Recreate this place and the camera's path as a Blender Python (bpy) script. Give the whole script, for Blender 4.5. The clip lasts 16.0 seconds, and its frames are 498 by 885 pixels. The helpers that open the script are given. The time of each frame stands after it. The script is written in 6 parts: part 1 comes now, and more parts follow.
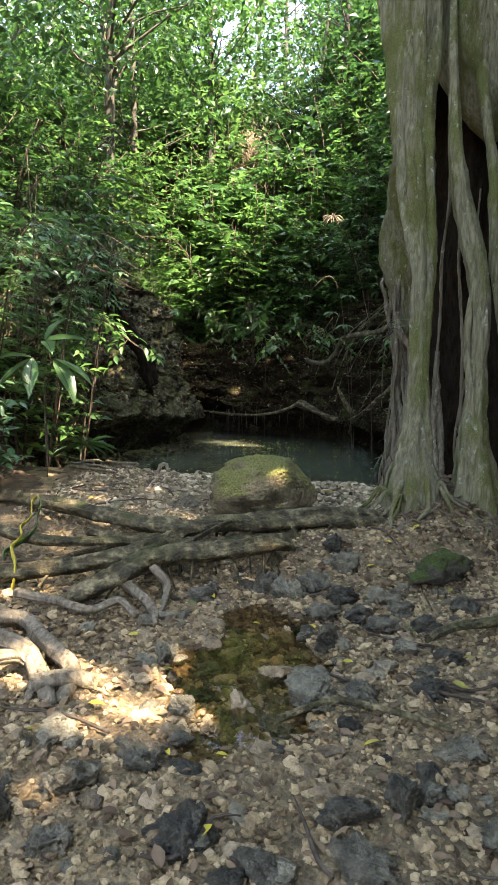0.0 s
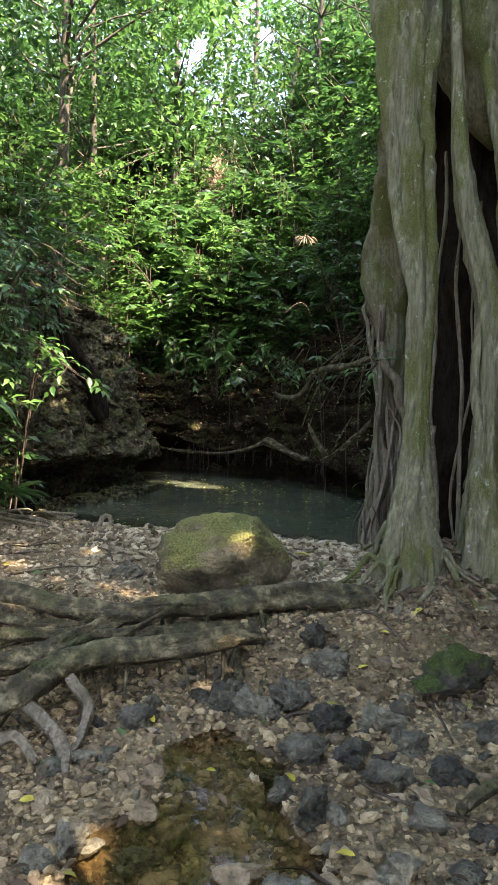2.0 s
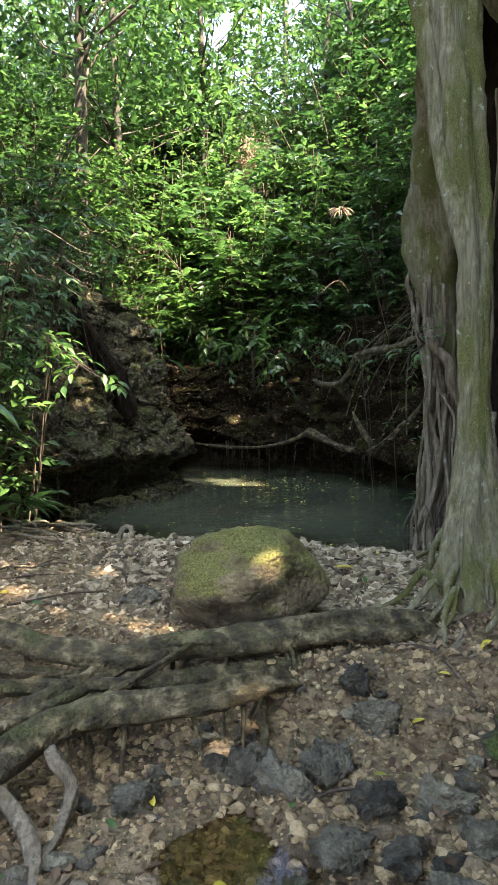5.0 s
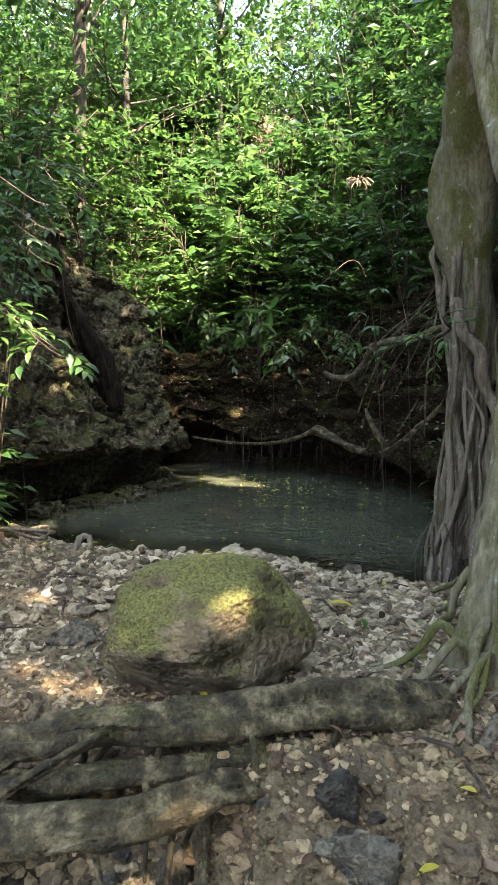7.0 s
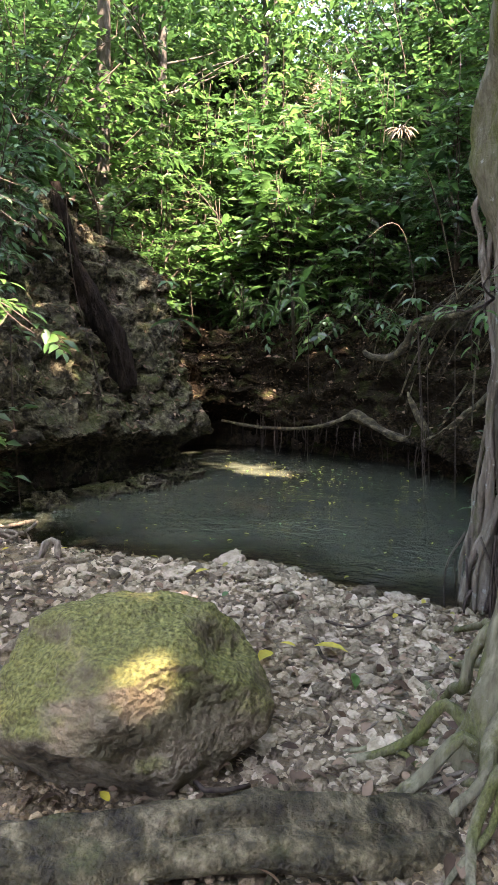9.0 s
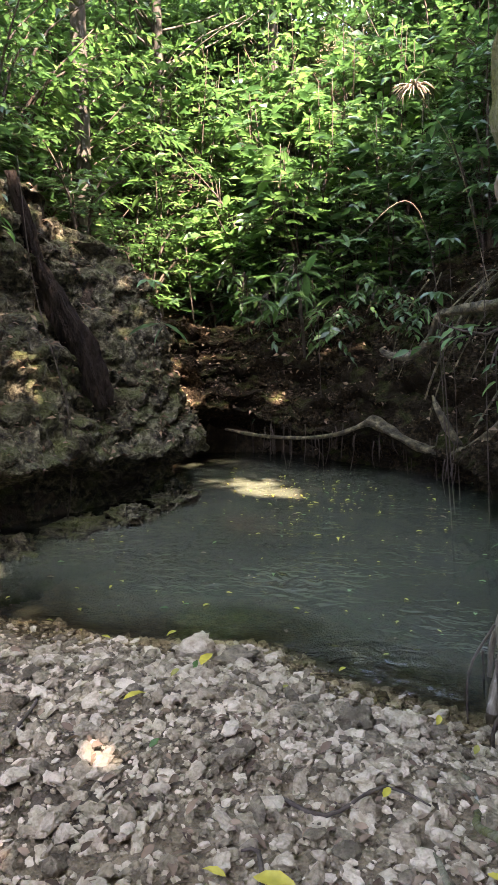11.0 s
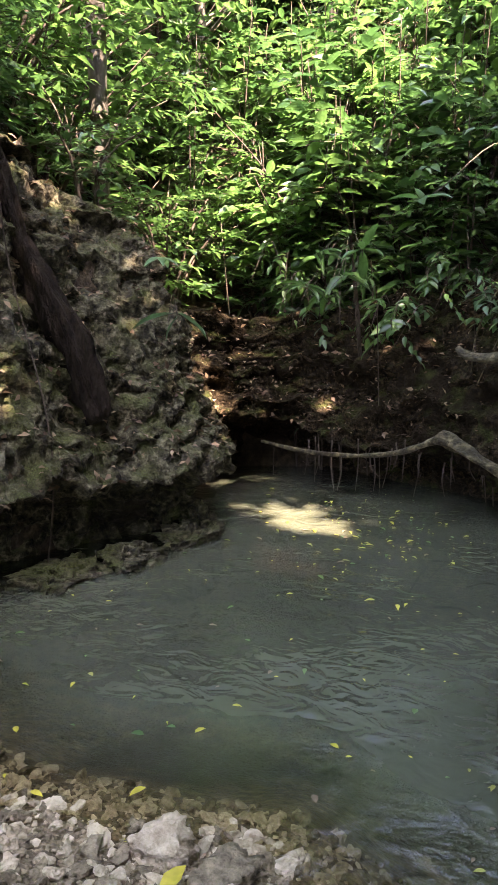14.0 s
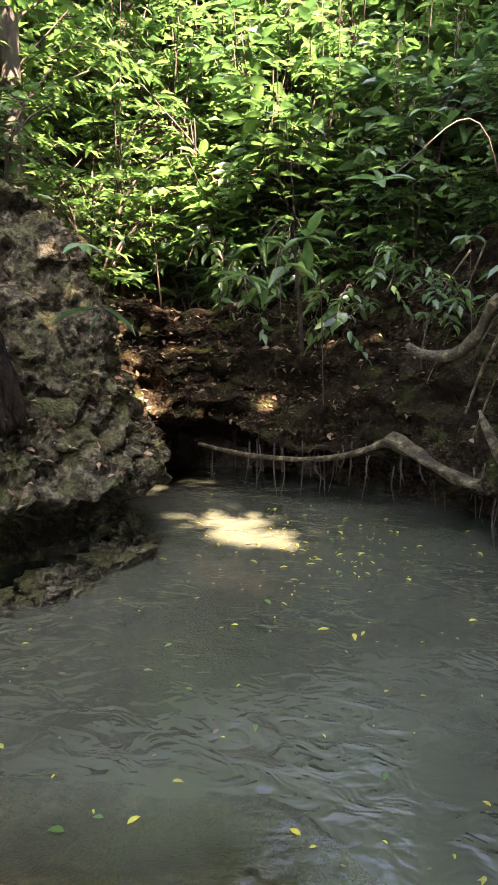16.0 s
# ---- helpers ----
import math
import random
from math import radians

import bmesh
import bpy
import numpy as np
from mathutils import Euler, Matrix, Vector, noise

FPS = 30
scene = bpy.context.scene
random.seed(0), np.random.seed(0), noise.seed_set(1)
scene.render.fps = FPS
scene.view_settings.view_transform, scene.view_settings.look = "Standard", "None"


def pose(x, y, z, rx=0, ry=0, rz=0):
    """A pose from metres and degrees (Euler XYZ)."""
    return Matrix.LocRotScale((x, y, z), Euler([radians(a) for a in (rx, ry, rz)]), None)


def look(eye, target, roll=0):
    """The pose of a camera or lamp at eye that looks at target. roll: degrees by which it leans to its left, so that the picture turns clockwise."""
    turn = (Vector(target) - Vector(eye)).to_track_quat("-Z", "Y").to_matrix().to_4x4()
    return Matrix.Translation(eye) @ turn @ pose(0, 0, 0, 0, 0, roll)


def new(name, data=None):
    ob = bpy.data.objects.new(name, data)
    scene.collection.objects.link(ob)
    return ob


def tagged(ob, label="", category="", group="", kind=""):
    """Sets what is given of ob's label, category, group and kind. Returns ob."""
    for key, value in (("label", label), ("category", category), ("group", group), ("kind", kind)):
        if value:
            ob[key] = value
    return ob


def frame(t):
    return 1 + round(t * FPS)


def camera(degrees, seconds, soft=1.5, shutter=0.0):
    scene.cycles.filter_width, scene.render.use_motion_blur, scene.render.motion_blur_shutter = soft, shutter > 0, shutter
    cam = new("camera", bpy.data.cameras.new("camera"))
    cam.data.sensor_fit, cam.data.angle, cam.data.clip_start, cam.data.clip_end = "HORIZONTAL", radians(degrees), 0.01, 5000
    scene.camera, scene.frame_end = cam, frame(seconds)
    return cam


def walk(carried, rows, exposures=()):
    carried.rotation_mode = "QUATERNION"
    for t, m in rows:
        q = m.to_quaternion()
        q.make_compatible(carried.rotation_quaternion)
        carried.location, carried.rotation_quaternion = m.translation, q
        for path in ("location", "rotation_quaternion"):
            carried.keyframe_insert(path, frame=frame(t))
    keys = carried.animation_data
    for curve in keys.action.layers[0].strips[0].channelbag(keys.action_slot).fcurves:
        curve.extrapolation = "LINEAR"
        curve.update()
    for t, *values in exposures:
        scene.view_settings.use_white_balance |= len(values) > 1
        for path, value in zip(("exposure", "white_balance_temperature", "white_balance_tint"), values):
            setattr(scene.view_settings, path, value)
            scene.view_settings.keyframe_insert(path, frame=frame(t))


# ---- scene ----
cam = camera(40.0, 16.0, soft=1.3)
PATH = [
    (0, (0.298, -0.066, 1.381), (0.174, 1.915, 1.14), 1.4),
    (0.5, (0.267, 0.214, 1.365), (0.089, 2.196, 1.166), 1.0),
    (1, (0.259, 0.467, 1.391), (0.068, 2.449, 1.211), 1.2),
    (1.5, (0.274, 0.743, 1.379), (0.175, 2.734, 1.223), 2.3),
    (2, (0.262, 0.986, 1.399), (0.239, 2.981, 1.254), 2.4),
    (2.5, (0.285, 1.209, 1.402), (0.237, 3.205, 1.281), 0.7),
    (3, (0.301, 1.407, 1.434), (0.176, 3.4, 1.316), 0.1),
    (3.5, (0.26, 1.468, 1.447), (0.134, 3.459, 1.316), 0.1),
    (4, (0.232, 1.503, 1.43), (0.108, 3.493, 1.273), 0.1),
    (4.2, (0.251, 1.507, 1.431), (0.119, 3.496, 1.262), -0.0),
    (6.3, (0.541, 2.14, 1.385), (0.311, 4.117, 1.197), 0.7),
    (6.5, (0.539, 2.238, 1.38), (0.301, 4.215, 1.19), 1.0),
    (7, (0.506, 2.528, 1.377), (0.292, 4.506, 1.176), 1.6),
    (7.5, (0.57, 2.682, 1.376), (0.337, 4.657, 1.164), 1.4),
    (8, (0.733, 2.919, 1.389), (0.427, 4.879, 1.133), 1.2),
    (8.5, (0.773, 3.085, 1.383), (0.416, 5.035, 1.122), 1.6),
    (8.7, (0.763, 3.169, 1.379), (0.394, 5.117, 1.115), 1.8),
    (10.8, (0.941, 4.195, 1.677), (0.469, 6.111, 1.35), -0.1),
    (11, (0.94, 4.353, 1.653), (0.449, 6.263, 1.318), -0.3),
    (11.5, (0.966, 4.695, 1.754), (0.391, 6.579, 1.412), 0.0),
    (12, (0.958, 4.789, 1.797), (0.327, 6.658, 1.465), 1.2),
    (12.5, (0.878, 5.037, 1.751), (0.253, 6.906, 1.41), 1.6),
    (13, (0.818, 5.253, 1.741), (0.222, 7.129, 1.39), 1.7),
    (13.5, (0.785, 5.443, 1.708), (0.162, 7.31, 1.353), 0.8),
    (14, (0.73, 5.734, 1.656), (0.086, 7.593, 1.295), 0.1),
    (14.5, (0.652, 5.881, 1.629), (0.054, 7.748, 1.232), -0.1),
    (15, (0.548, 6.017, 1.683), (0.033, 7.903, 1.263), 0.5),
    (15.5, (0.512, 6.089, 1.692), (0.042, 7.986, 1.265), 0.6),
    (16, (0.558, 6.196, 1.707), (0.099, 8.101, 1.31), 0.3),
]
walk(cam, [(t, look(eye, target, roll)) for t, eye, target, roll in PATH], exposures=[(0, 3.75, 7550, 22), (1, 3.65, 7550, 22), (2, 3.7, 7500, 23), (4, 3.8, 7500, 23), (7, 4.0, 7500, 25), (8.5, 4.2, 7300, 33), (11, 4.35, 7300, 39), (12.5, 4.32, 7250, 38), (16, 4.72, 7900, 42)])

# ---- light ----
SUN_TO = Vector((0.42, -0.40, 0.90)).normalized()
world = bpy.data.worlds.new("world")
scene.world = world
world.use_nodes = True
wn = world.node_tree
sky = wn.nodes.new("ShaderNodeTexSky")
sky.sky_type = "NISHITA"
sky.sun_disc = False
sky.sun_elevation = math.asin(SUN_TO.z)
sky.sun_rotation = math.atan2(SUN_TO.x, SUN_TO.y)
wn.links.new(sky.outputs[0], wn.nodes["Background"].inputs[0])
wn.nodes["Background"].inputs[1].default_value = 0.15
sun = new("sun", bpy.data.lights.new("sun", "SUN"))
sun.data.energy = 3.6
sun.data.angle = radians(0.6)
sun.data.color = (1.0, 0.93, 0.82)
sun.matrix_world = look(SUN_TO * 40, (0, 0, 0))


# ---- numeric helpers ----
def vnoise(p):
    """Smooth value noise in -1..1 at points p (n, 3)."""
    i = np.floor(p)
    f = p - i
    u = f * f * (3 - 2 * f)
    out = np.zeros(len(p))
    for a in (0, 1):
        for b in (0, 1):
            for c in (0, 1):
                h = np.sin((i[:, 0] + a) * 127.1 + (i[:, 1] + b) * 311.7 + (i[:, 2] + c) * 74.7) * 43758.5453
                h = h - np.floor(h)
                w = (u[:, 0] if a else 1 - u[:, 0]) * (u[:, 1] if b else 1 - u[:, 1]) * (u[:, 2] if c else 1 - u[:, 2])
                out += w * h
    return out * 2 - 1


def fbm(p, scale, octaves=4, gain=0.5):
    p = np.asarray(p, float) * scale
    out, amp = np.zeros(len(p)), 1.0
    for o in range(octaves):
        out += amp * vnoise(p + 17.3 * o)
        p, amp = p * 2.03, amp * gain
    return out


def sstep(a, b, x):
    t = np.clip((x - a) / (b - a), 0, 1)
    return t * t * (3 - 2 * t)


class Geo:
    """Collects vertices and faces of one mesh."""

    def __init__(self):
        self.v, self.f, self.n = [], [], 0

    def add(self, v, f):
        self.v.append(np.asarray(v, float))
        self.f.append([tuple(int(k) + self.n for k in q) for q in f])
        self.n += len(v)

    def mesh(self, name, material, smooth=True):
        me = bpy.data.meshes.new(name)
        v = np.concatenate(self.v) if self.v else np.zeros((0, 3))
        me.from_pydata(v.tolist(), [], [q for b in self.f for q in b])
        me.materials.append(material)
        if smooth:
            me.polygons.foreach_set("use_smooth", [True] * len(me.polygons))
        me.update()
        return me


def part(name, geo, material, parent=None, label="", smooth=True):
    """One mesh object, under a thing or a part."""
    me = geo if isinstance(geo, bpy.types.Mesh) else geo.mesh(name, material, smooth)
    ob = new(name, me)
    if parent is not None:
        ob.parent = parent
    return tagged(ob, label)


def thing(name, label, category, group="", at=(0, 0, 0)):
    ob = new(name)
    ob.empty_display_size = 0.1
    ob.location = at
    return tagged(ob, label, category, group)


def smooth_line(points, radii, step):
    """A Catmull-Rom line through points, with radii along it."""
    p = np.asarray(points, float)
    r = np.asarray(radii, float)
    q = np.vstack([2 * p[0] - p[1], p, 2 * p[-1] - p[-2]])
    out, rad = [], []
    for k in range(len(p) - 1):
        m = 1 if step > 5 else max(2, int(np.linalg.norm(p[k + 1] - p[k]) / step))
        for t in np.linspace(0, 1, m, endpoint=False):
            a, b, c, d = q[k:k + 4]
            out.append(0.5 * (2 * b + (c - a) * t + (2 * a - 5 * b + 4 * c - d) * t * t + (3 * b - a - 3 * c + d) * t ** 3))
            rad.append(r[k] + (r[k + 1] - r[k]) * t)
    out.append(p[-1])
    rad.append(r[-1])
    return np.array(out), np.array(rad)


def tube(points, radii, sides=8, step=0.06, rough=0.12, bumps=6.0, flutes=0, flute=0.0, squash=1.0, grain=0.0, twist=0.0):
    """A bent, uneven limb: vertices and faces."""
    p, r = smooth_line(points, radii, step)
    n = len(p)
    tan = np.gradient(p, axis=0)
    tan /= np.linalg.norm(tan, axis=1)[:, None] + 1e-9
    ref = np.array([0.0, 0, 1]) if abs(tan[0][2]) < 0.8 else np.array([0.0, 1, 0])
    a = np.cross(tan, ref)
    a /= np.linalg.norm(a, axis=1)[:, None] + 1e-9
    b = np.cross(tan, a)
    th = np.linspace(0, 2 * math.pi, sides, endpoint=False)
    ring = a[:, None, :] * np.cos(th)[None, :, None] * squash + b[:, None, :] * np.sin(th)[None, :, None]
    mul = 1 + flute * np.cos(flutes * th)[None, :] * np.ones((n, 1))
    v = p[:, None, :] + ring * (r[:, None] * mul)[:, :, None]
    flat = v.reshape(-1, 3)
    d = fbm(flat, bumps, 3) * rough
    if grain:
        run = np.concatenate([[0], np.cumsum(np.linalg.norm(np.diff(p, axis=0), axis=1))])
        ang = th[None, :] + twist * run[:, None]
        c = np.stack([np.cos(ang) * 1.9, np.sin(ang) * 1.9, np.repeat(run[:, None] * 1.3, sides, 1)], 2).reshape(-1, 3) + 5.0 * p[0].sum()
        d = d + (0.45 - np.abs(fbm(c, 1.0, 3, 0.6))) * grain
    v = (flat.reshape(n, sides, 3) + ring * (d.reshape(n, sides) * r[:, None])[:, :, None]).reshape(-1, 3)
    v = np.vstack([v, p[0], p[-1]])
    f = []
    for i in range(n - 1):
        for j in range(sides):
            k = (j + 1) % sides
            f.append((i * sides + j, i * sides + k, (i + 1) * sides + k, (i + 1) * sides + j))
    for j in range(sides):
        k = (j + 1) % sides
        f.append((n * sides, k, j))
        f.append((n * sides + 1, (n - 1) * sides + j, (n - 1) * sides + k))
    return v, f


LEAF4 = (np.array([[0, 0, 0], [-0.5, 0.42, 0.1], [0, 0.46, 0], [0.5, 0.42, 0.1], [0, 1, -0.12]]),
         [(0, 2, 1), (0, 3, 2), (1, 2, 4), (2, 3, 4)])
LEAF8 = (np.array([[0, 0, 0], [-0.36, 0.2, 0.06], [-0.5, 0.5, 0.07], [-0.28, 0.8, 0.0], [0, 1.05, -0.16], [0.28, 0.8, 0.0], [0.5, 0.5, 0.07],
                   [0.36, 0.2, 0.06], [0, 0.3, 0.0], [0, 0.68, -0.04]]),
         [(0, 8, 1), (0, 7, 8), (1, 8, 9, 2), (8, 7, 6, 9), (2, 9, 3), (9, 6, 5), (3, 9, 4), (9, 5, 4)])


def leaves(geo, pos, way, up, length, width, kind=LEAF4):
    """Many leaves: base points, directions, upper-side directions, lengths and widths."""
    t, fs = kind
    pos, way, up = (np.asarray(q, float) for q in (pos, way, up))
    way = way / (np.linalg.norm(way, axis=1)[:, None] + 1e-9)
    side = np.cross(way, up)
    side /= np.linalg.norm(side, axis=1)[:, None] + 1e-9
    nor = np.cross(side, way)
    length, width = np.broadcast_to(length, len(pos)), np.broadcast_to(width, len(pos))
    v = (pos[:, None, :] + side[:, None, :] * (t[None, :, 0] * width[:, None])[:, :, None]
         + way[:, None, :] * (t[None, :, 1] * length[:, None])[:, :, None] + nor[:, None, :] * (t[None, :, 2] * length[:, None])[:, :, None])
    m = len(t)
    geo.v.append(v.reshape(-1, 3))
    geo.f.append([tuple(k + geo.n + i * m for k in q) for i in range(len(pos)) for q in fs])
    geo.n += len(pos) * m


ICO = {}


def ico(sub):
    if sub not in ICO:
        bm = bmesh.new()
        bmesh.ops.create_icosphere(bm, subdivisions=sub, radius=1)
        ICO[sub] = (np.array([v.co[:] for v in bm.verts]), [tuple(v.index for v in f.verts) for f in bm.faces])
        bm.free()
    return ICO[sub]


def rock(seed, size, sub=3, cuts=9, rough=0.06, scale=2.5, low=0.62, high=0.95):
    """An angular, weathered stone: vertices and faces."""
    rng = np.random.default_rng(seed)
    v, f = ico(sub)
    v = v.copy()
    for _ in range(cuts):
        n = rng.normal(size=3)
        n /= np.linalg.norm(n)
        over = v @ n - rng.uniform(low, high)
        v -= np.maximum(over, 0)[:, None] * n * 0.92
    d = fbm(v + seed * 3.1, scale, 4, 0.6) * rough - np.abs(fbm(v + seed, scale * 1.7, 3)) * rough
    v = v * (1 + d)[:, None]
    return v * np.asarray(size), f


# ---- materials ----
def material(name, stops, scale=6.0, rough=(0.7, 0.95), bump=0.3, bump_scale=40.0, stain=None, spec=0.4, island=0.0, obrand=0.0, moss=None, detail=8.0, stretch=1.0, relief=0.02):
    """A weathered surface: colour ramp over noise, a second larger stain, bump at two sizes; moss grows on what faces up."""
    m = bpy.data.materials.new(name)
    m.use_nodes = True
    nt = m.node_tree
    N, L = nt.nodes.new, nt.links.new
    bs = nt.nodes["Principled BSDF"]
    geo = N("ShaderNodeNewGeometry")
    tex = N("ShaderNodeTexNoise")
    tex.inputs["Scale"].default_value = scale
    tex.inputs["Detail"].default_value = detail
    tex.inputs["Roughness"].default_value = 0.65
    mp = N("ShaderNodeMapping")
    mp.inputs["Scale"].default_value = (1, 1, stretch)
    L(geo.outputs["Position"], mp.inputs["Vector"])
    L(mp.outputs[0], tex.inputs["Vector"])
    ramp = N("ShaderNodeValToRGB")
    el = ramp.color_ramp.elements
    while len(el) < len(stops):
        el.new(0.5)
    for k, (at, col) in enumerate(stops):
        el[k].position = at
        el[k].color = (*col, 1)
    fac = tex.outputs["Fac"]
    if island or obrand:
        if island:
            src, amount = geo.outputs["Random Per Island"], island
        else:
            src, amount = N("ShaderNodeObjectInfo").outputs["Random"], obrand
        mm = N("ShaderNodeMath")
        mm.operation = "MULTIPLY_ADD"
        L(src, mm.inputs[0])
        mm.inputs[1].default_value = amount
        aa = N("ShaderNodeMath")
        aa.operation = "ADD"
        L(fac, aa.inputs[0])
        aa.inputs[1].default_value = -amount / 2
        L(aa.outputs[0], mm.inputs[2])
        fac = mm.outputs[0]
    L(fac, ramp.inputs[0])
    col = ramp.outputs[0]
    if stain:
        s2 = N("ShaderNodeTexNoise")
        s2.inputs["Scale"].default_value = stain[1]
        s2.inputs["Detail"].default_value = 5
        L(mp.outputs[0], s2.inputs["Vector"])
        r2 = N("ShaderNodeMapRange")
        r2.inputs[1].default_value, r2.inputs[2].default_value = stain[2], stain[2] + 0.16
        L(s2.outputs["Fac"], r2.inputs[0])
        mx = N("ShaderNodeMix")
        mx.data_type = "RGBA"
        L(r2.outputs[0], mx.inputs[0])
        L(col, mx.inputs[6])
        mx.inputs[7].default_value = (*stain[0], 1)
        col = mx.outputs[2]
    if moss:
        sep = N("ShaderNodeSeparateXYZ")
        L(geo.outputs["Normal"], sep.inputs[0])
        s3 = N("ShaderNodeTexNoise")
        s3.inputs["Scale"].default_value = moss[2]
        s3.inputs["Detail"].default_value = 6
        L(geo.outputs["Position"], s3.inputs["Vector"])
        ad = N("ShaderNodeMath")
        ad.operation = "MULTIPLY_ADD"
        L(sep.outputs[2], ad.inputs[0])
        ad.inputs[1].default_value = moss[3]
        L(s3.outputs["Fac"], ad.inputs[2])
        r3 = N("ShaderNodeMapRange")
        r3.inputs[1].default_value, r3.inputs[2].default_value = moss[1], moss[1] + 0.22
        L(ad.outputs[0], r3.inputs[0])
        fine = N("ShaderNodeTexNoise")
        fine.inputs["Scale"].default_value = 90
        L(geo.outputs["Position"], fine.inputs["Vector"])
        mr = N("ShaderNodeValToRGB")
        mr.color_ramp.elements[0].position, mr.color_ramp.elements[1].position = 0.3, 0.75
        mr.color_ramp.elements[0].color = (*[c * 0.45 for c in moss[0]], 1)
        mr.color_ramp.elements[1].color = (*[c * 1.5 for c in moss[0]], 1)
        L(fine.outputs["Fac"], mr.inputs[0])
        mx = N("ShaderNodeMix")
        mx.data_type = "RGBA"
        L(r3.outputs[0], mx.inputs[0])
        L(col, mx.inputs[6])
        L(mr.outputs[0], mx.inputs[7])
        col = mx.outputs[2]
    L(col, bs.inputs["Base Color"])
    rr = N("ShaderNodeMapRange")
    rr.inputs[3].default_value, rr.inputs[4].default_value = rough
    L(tex.outputs["Fac"], rr.inputs[0])
    L(rr.outputs[0], bs.inputs["Roughness"])
    bs.inputs["Specular IOR Level"].default_value = spec
    bt = N("ShaderNodeTexNoise")
    bt.inputs["Scale"].default_value = bump_scale
    bt.inputs["Detail"].default_value = 8
    L(mp.outputs[0], bt.inputs["Vector"])
    bp = N("ShaderNodeBump")
    bp.inputs["Strength"].default_value = bump
    bp.inputs["Distance"].default_value = relief
    L(bt.outputs["Fac"], bp.inputs["Height"])
    L(bp.outputs[0], bs.inputs["Normal"])
    return m


def bark_material(name, pale, dark, moss, moss_from, lichen=0.5):
    """Smooth fig bark: fine upright streaks, cross rings, moss patches and pale lichen spots."""
    m = bpy.data.materials.new(name)
    m.use_nodes = True
    nt = m.node_tree
    N, L = nt.nodes.new, nt.links.new
    bs = nt.nodes["Principled BSDF"]
    geo = N("ShaderNodeNewGeometry")

    def noise(scale, sx, sz, detail=6.0, rough=0.6):
        mp = N("ShaderNodeMapping")
        mp.inputs["Scale"].default_value = (sx, sx, sz)
        L(geo.outputs["Position"], mp.inputs["Vector"])
        t = N("ShaderNodeTexNoise")
        t.inputs["Scale"].default_value, t.inputs["Detail"].default_value, t.inputs["Roughness"].default_value = scale, detail, rough
        L(mp.outputs[0], t.inputs["Vector"])
        return t.outputs["Fac"]

    def ranged(value, low, high, to_low=0.0, to_high=1.0):
        r = N("ShaderNodeMapRange")
        for slot, x in zip((1, 2, 3, 4), (low, high, to_low, to_high)):
            r.inputs[slot].default_value = x
        L(value, r.inputs[0])
        return r.outputs[0]

    def blend(fac, a, b):
        x = N("ShaderNodeMix")
        x.data_type = "RGBA"
        L(fac, x.inputs[0])
        for slot, v in ((6, a), (7, b)):
            if isinstance(v, tuple):
                x.inputs[slot].default_value = (*v, 1)
            else:
                L(v, x.inputs[slot])
        return x.outputs[2]

    streak = noise(46, 1.0, 0.09)
    grain = noise(160, 1.0, 0.5, 4)
    rings = noise(22, 0.4, 2.6, 4)
    patch = noise(5.5, 1.0, 0.55, 7, 0.68)
    col = blend(ranged(streak, 0.33, 0.66), dark, pale)
    col = blend(ranged(patch, 0.38, 0.62, 0.0, 0.55), col, tuple(0.55 * c for c in pale))
    green = blend(ranged(grain, 0.3, 0.7), tuple(0.45 * c for c in moss), tuple(1.4 * c for c in moss))
    col = blend(ranged(noise(4.2, 1.0, 0.4, 9, 0.72), moss_from, moss_from + 0.09, 0.0, 0.9), col, green)
    col = blend(ranged(noise(17, 1.0, 0.8, 5, 0.7), 0.64 - 0.1 * lichen, 0.70 - 0.1 * lichen, 0.0, 0.8), col, (0.30, 0.32, 0.25))
    L(col, bs.inputs["Base Color"])
    bs.inputs["Roughness"].default_value = 0.82
    bs.inputs["Specular IOR Level"].default_value = 0.2
    height_ = None
    for value, amount in ((streak, 1.0), (rings, 0.45), (grain, 0.35)):
        mu = N("ShaderNodeMath")
        mu.operation = "MULTIPLY_ADD"
        L(value, mu.inputs[0])
        mu.inputs[1].default_value = amount
        if height_ is not None:
            L(height_, mu.inputs[2])
        else:
            mu.inputs[2].default_value = 0.0
        height_ = mu.outputs[0]
    bp = N("ShaderNodeBump")
    bp.inputs["Strength"].default_value, bp.inputs["Distance"].default_value = 0.9, 0.012
    L(height_, bp.inputs["Height"])
    L(bp.outputs[0], bs.inputs["Normal"])
    return m


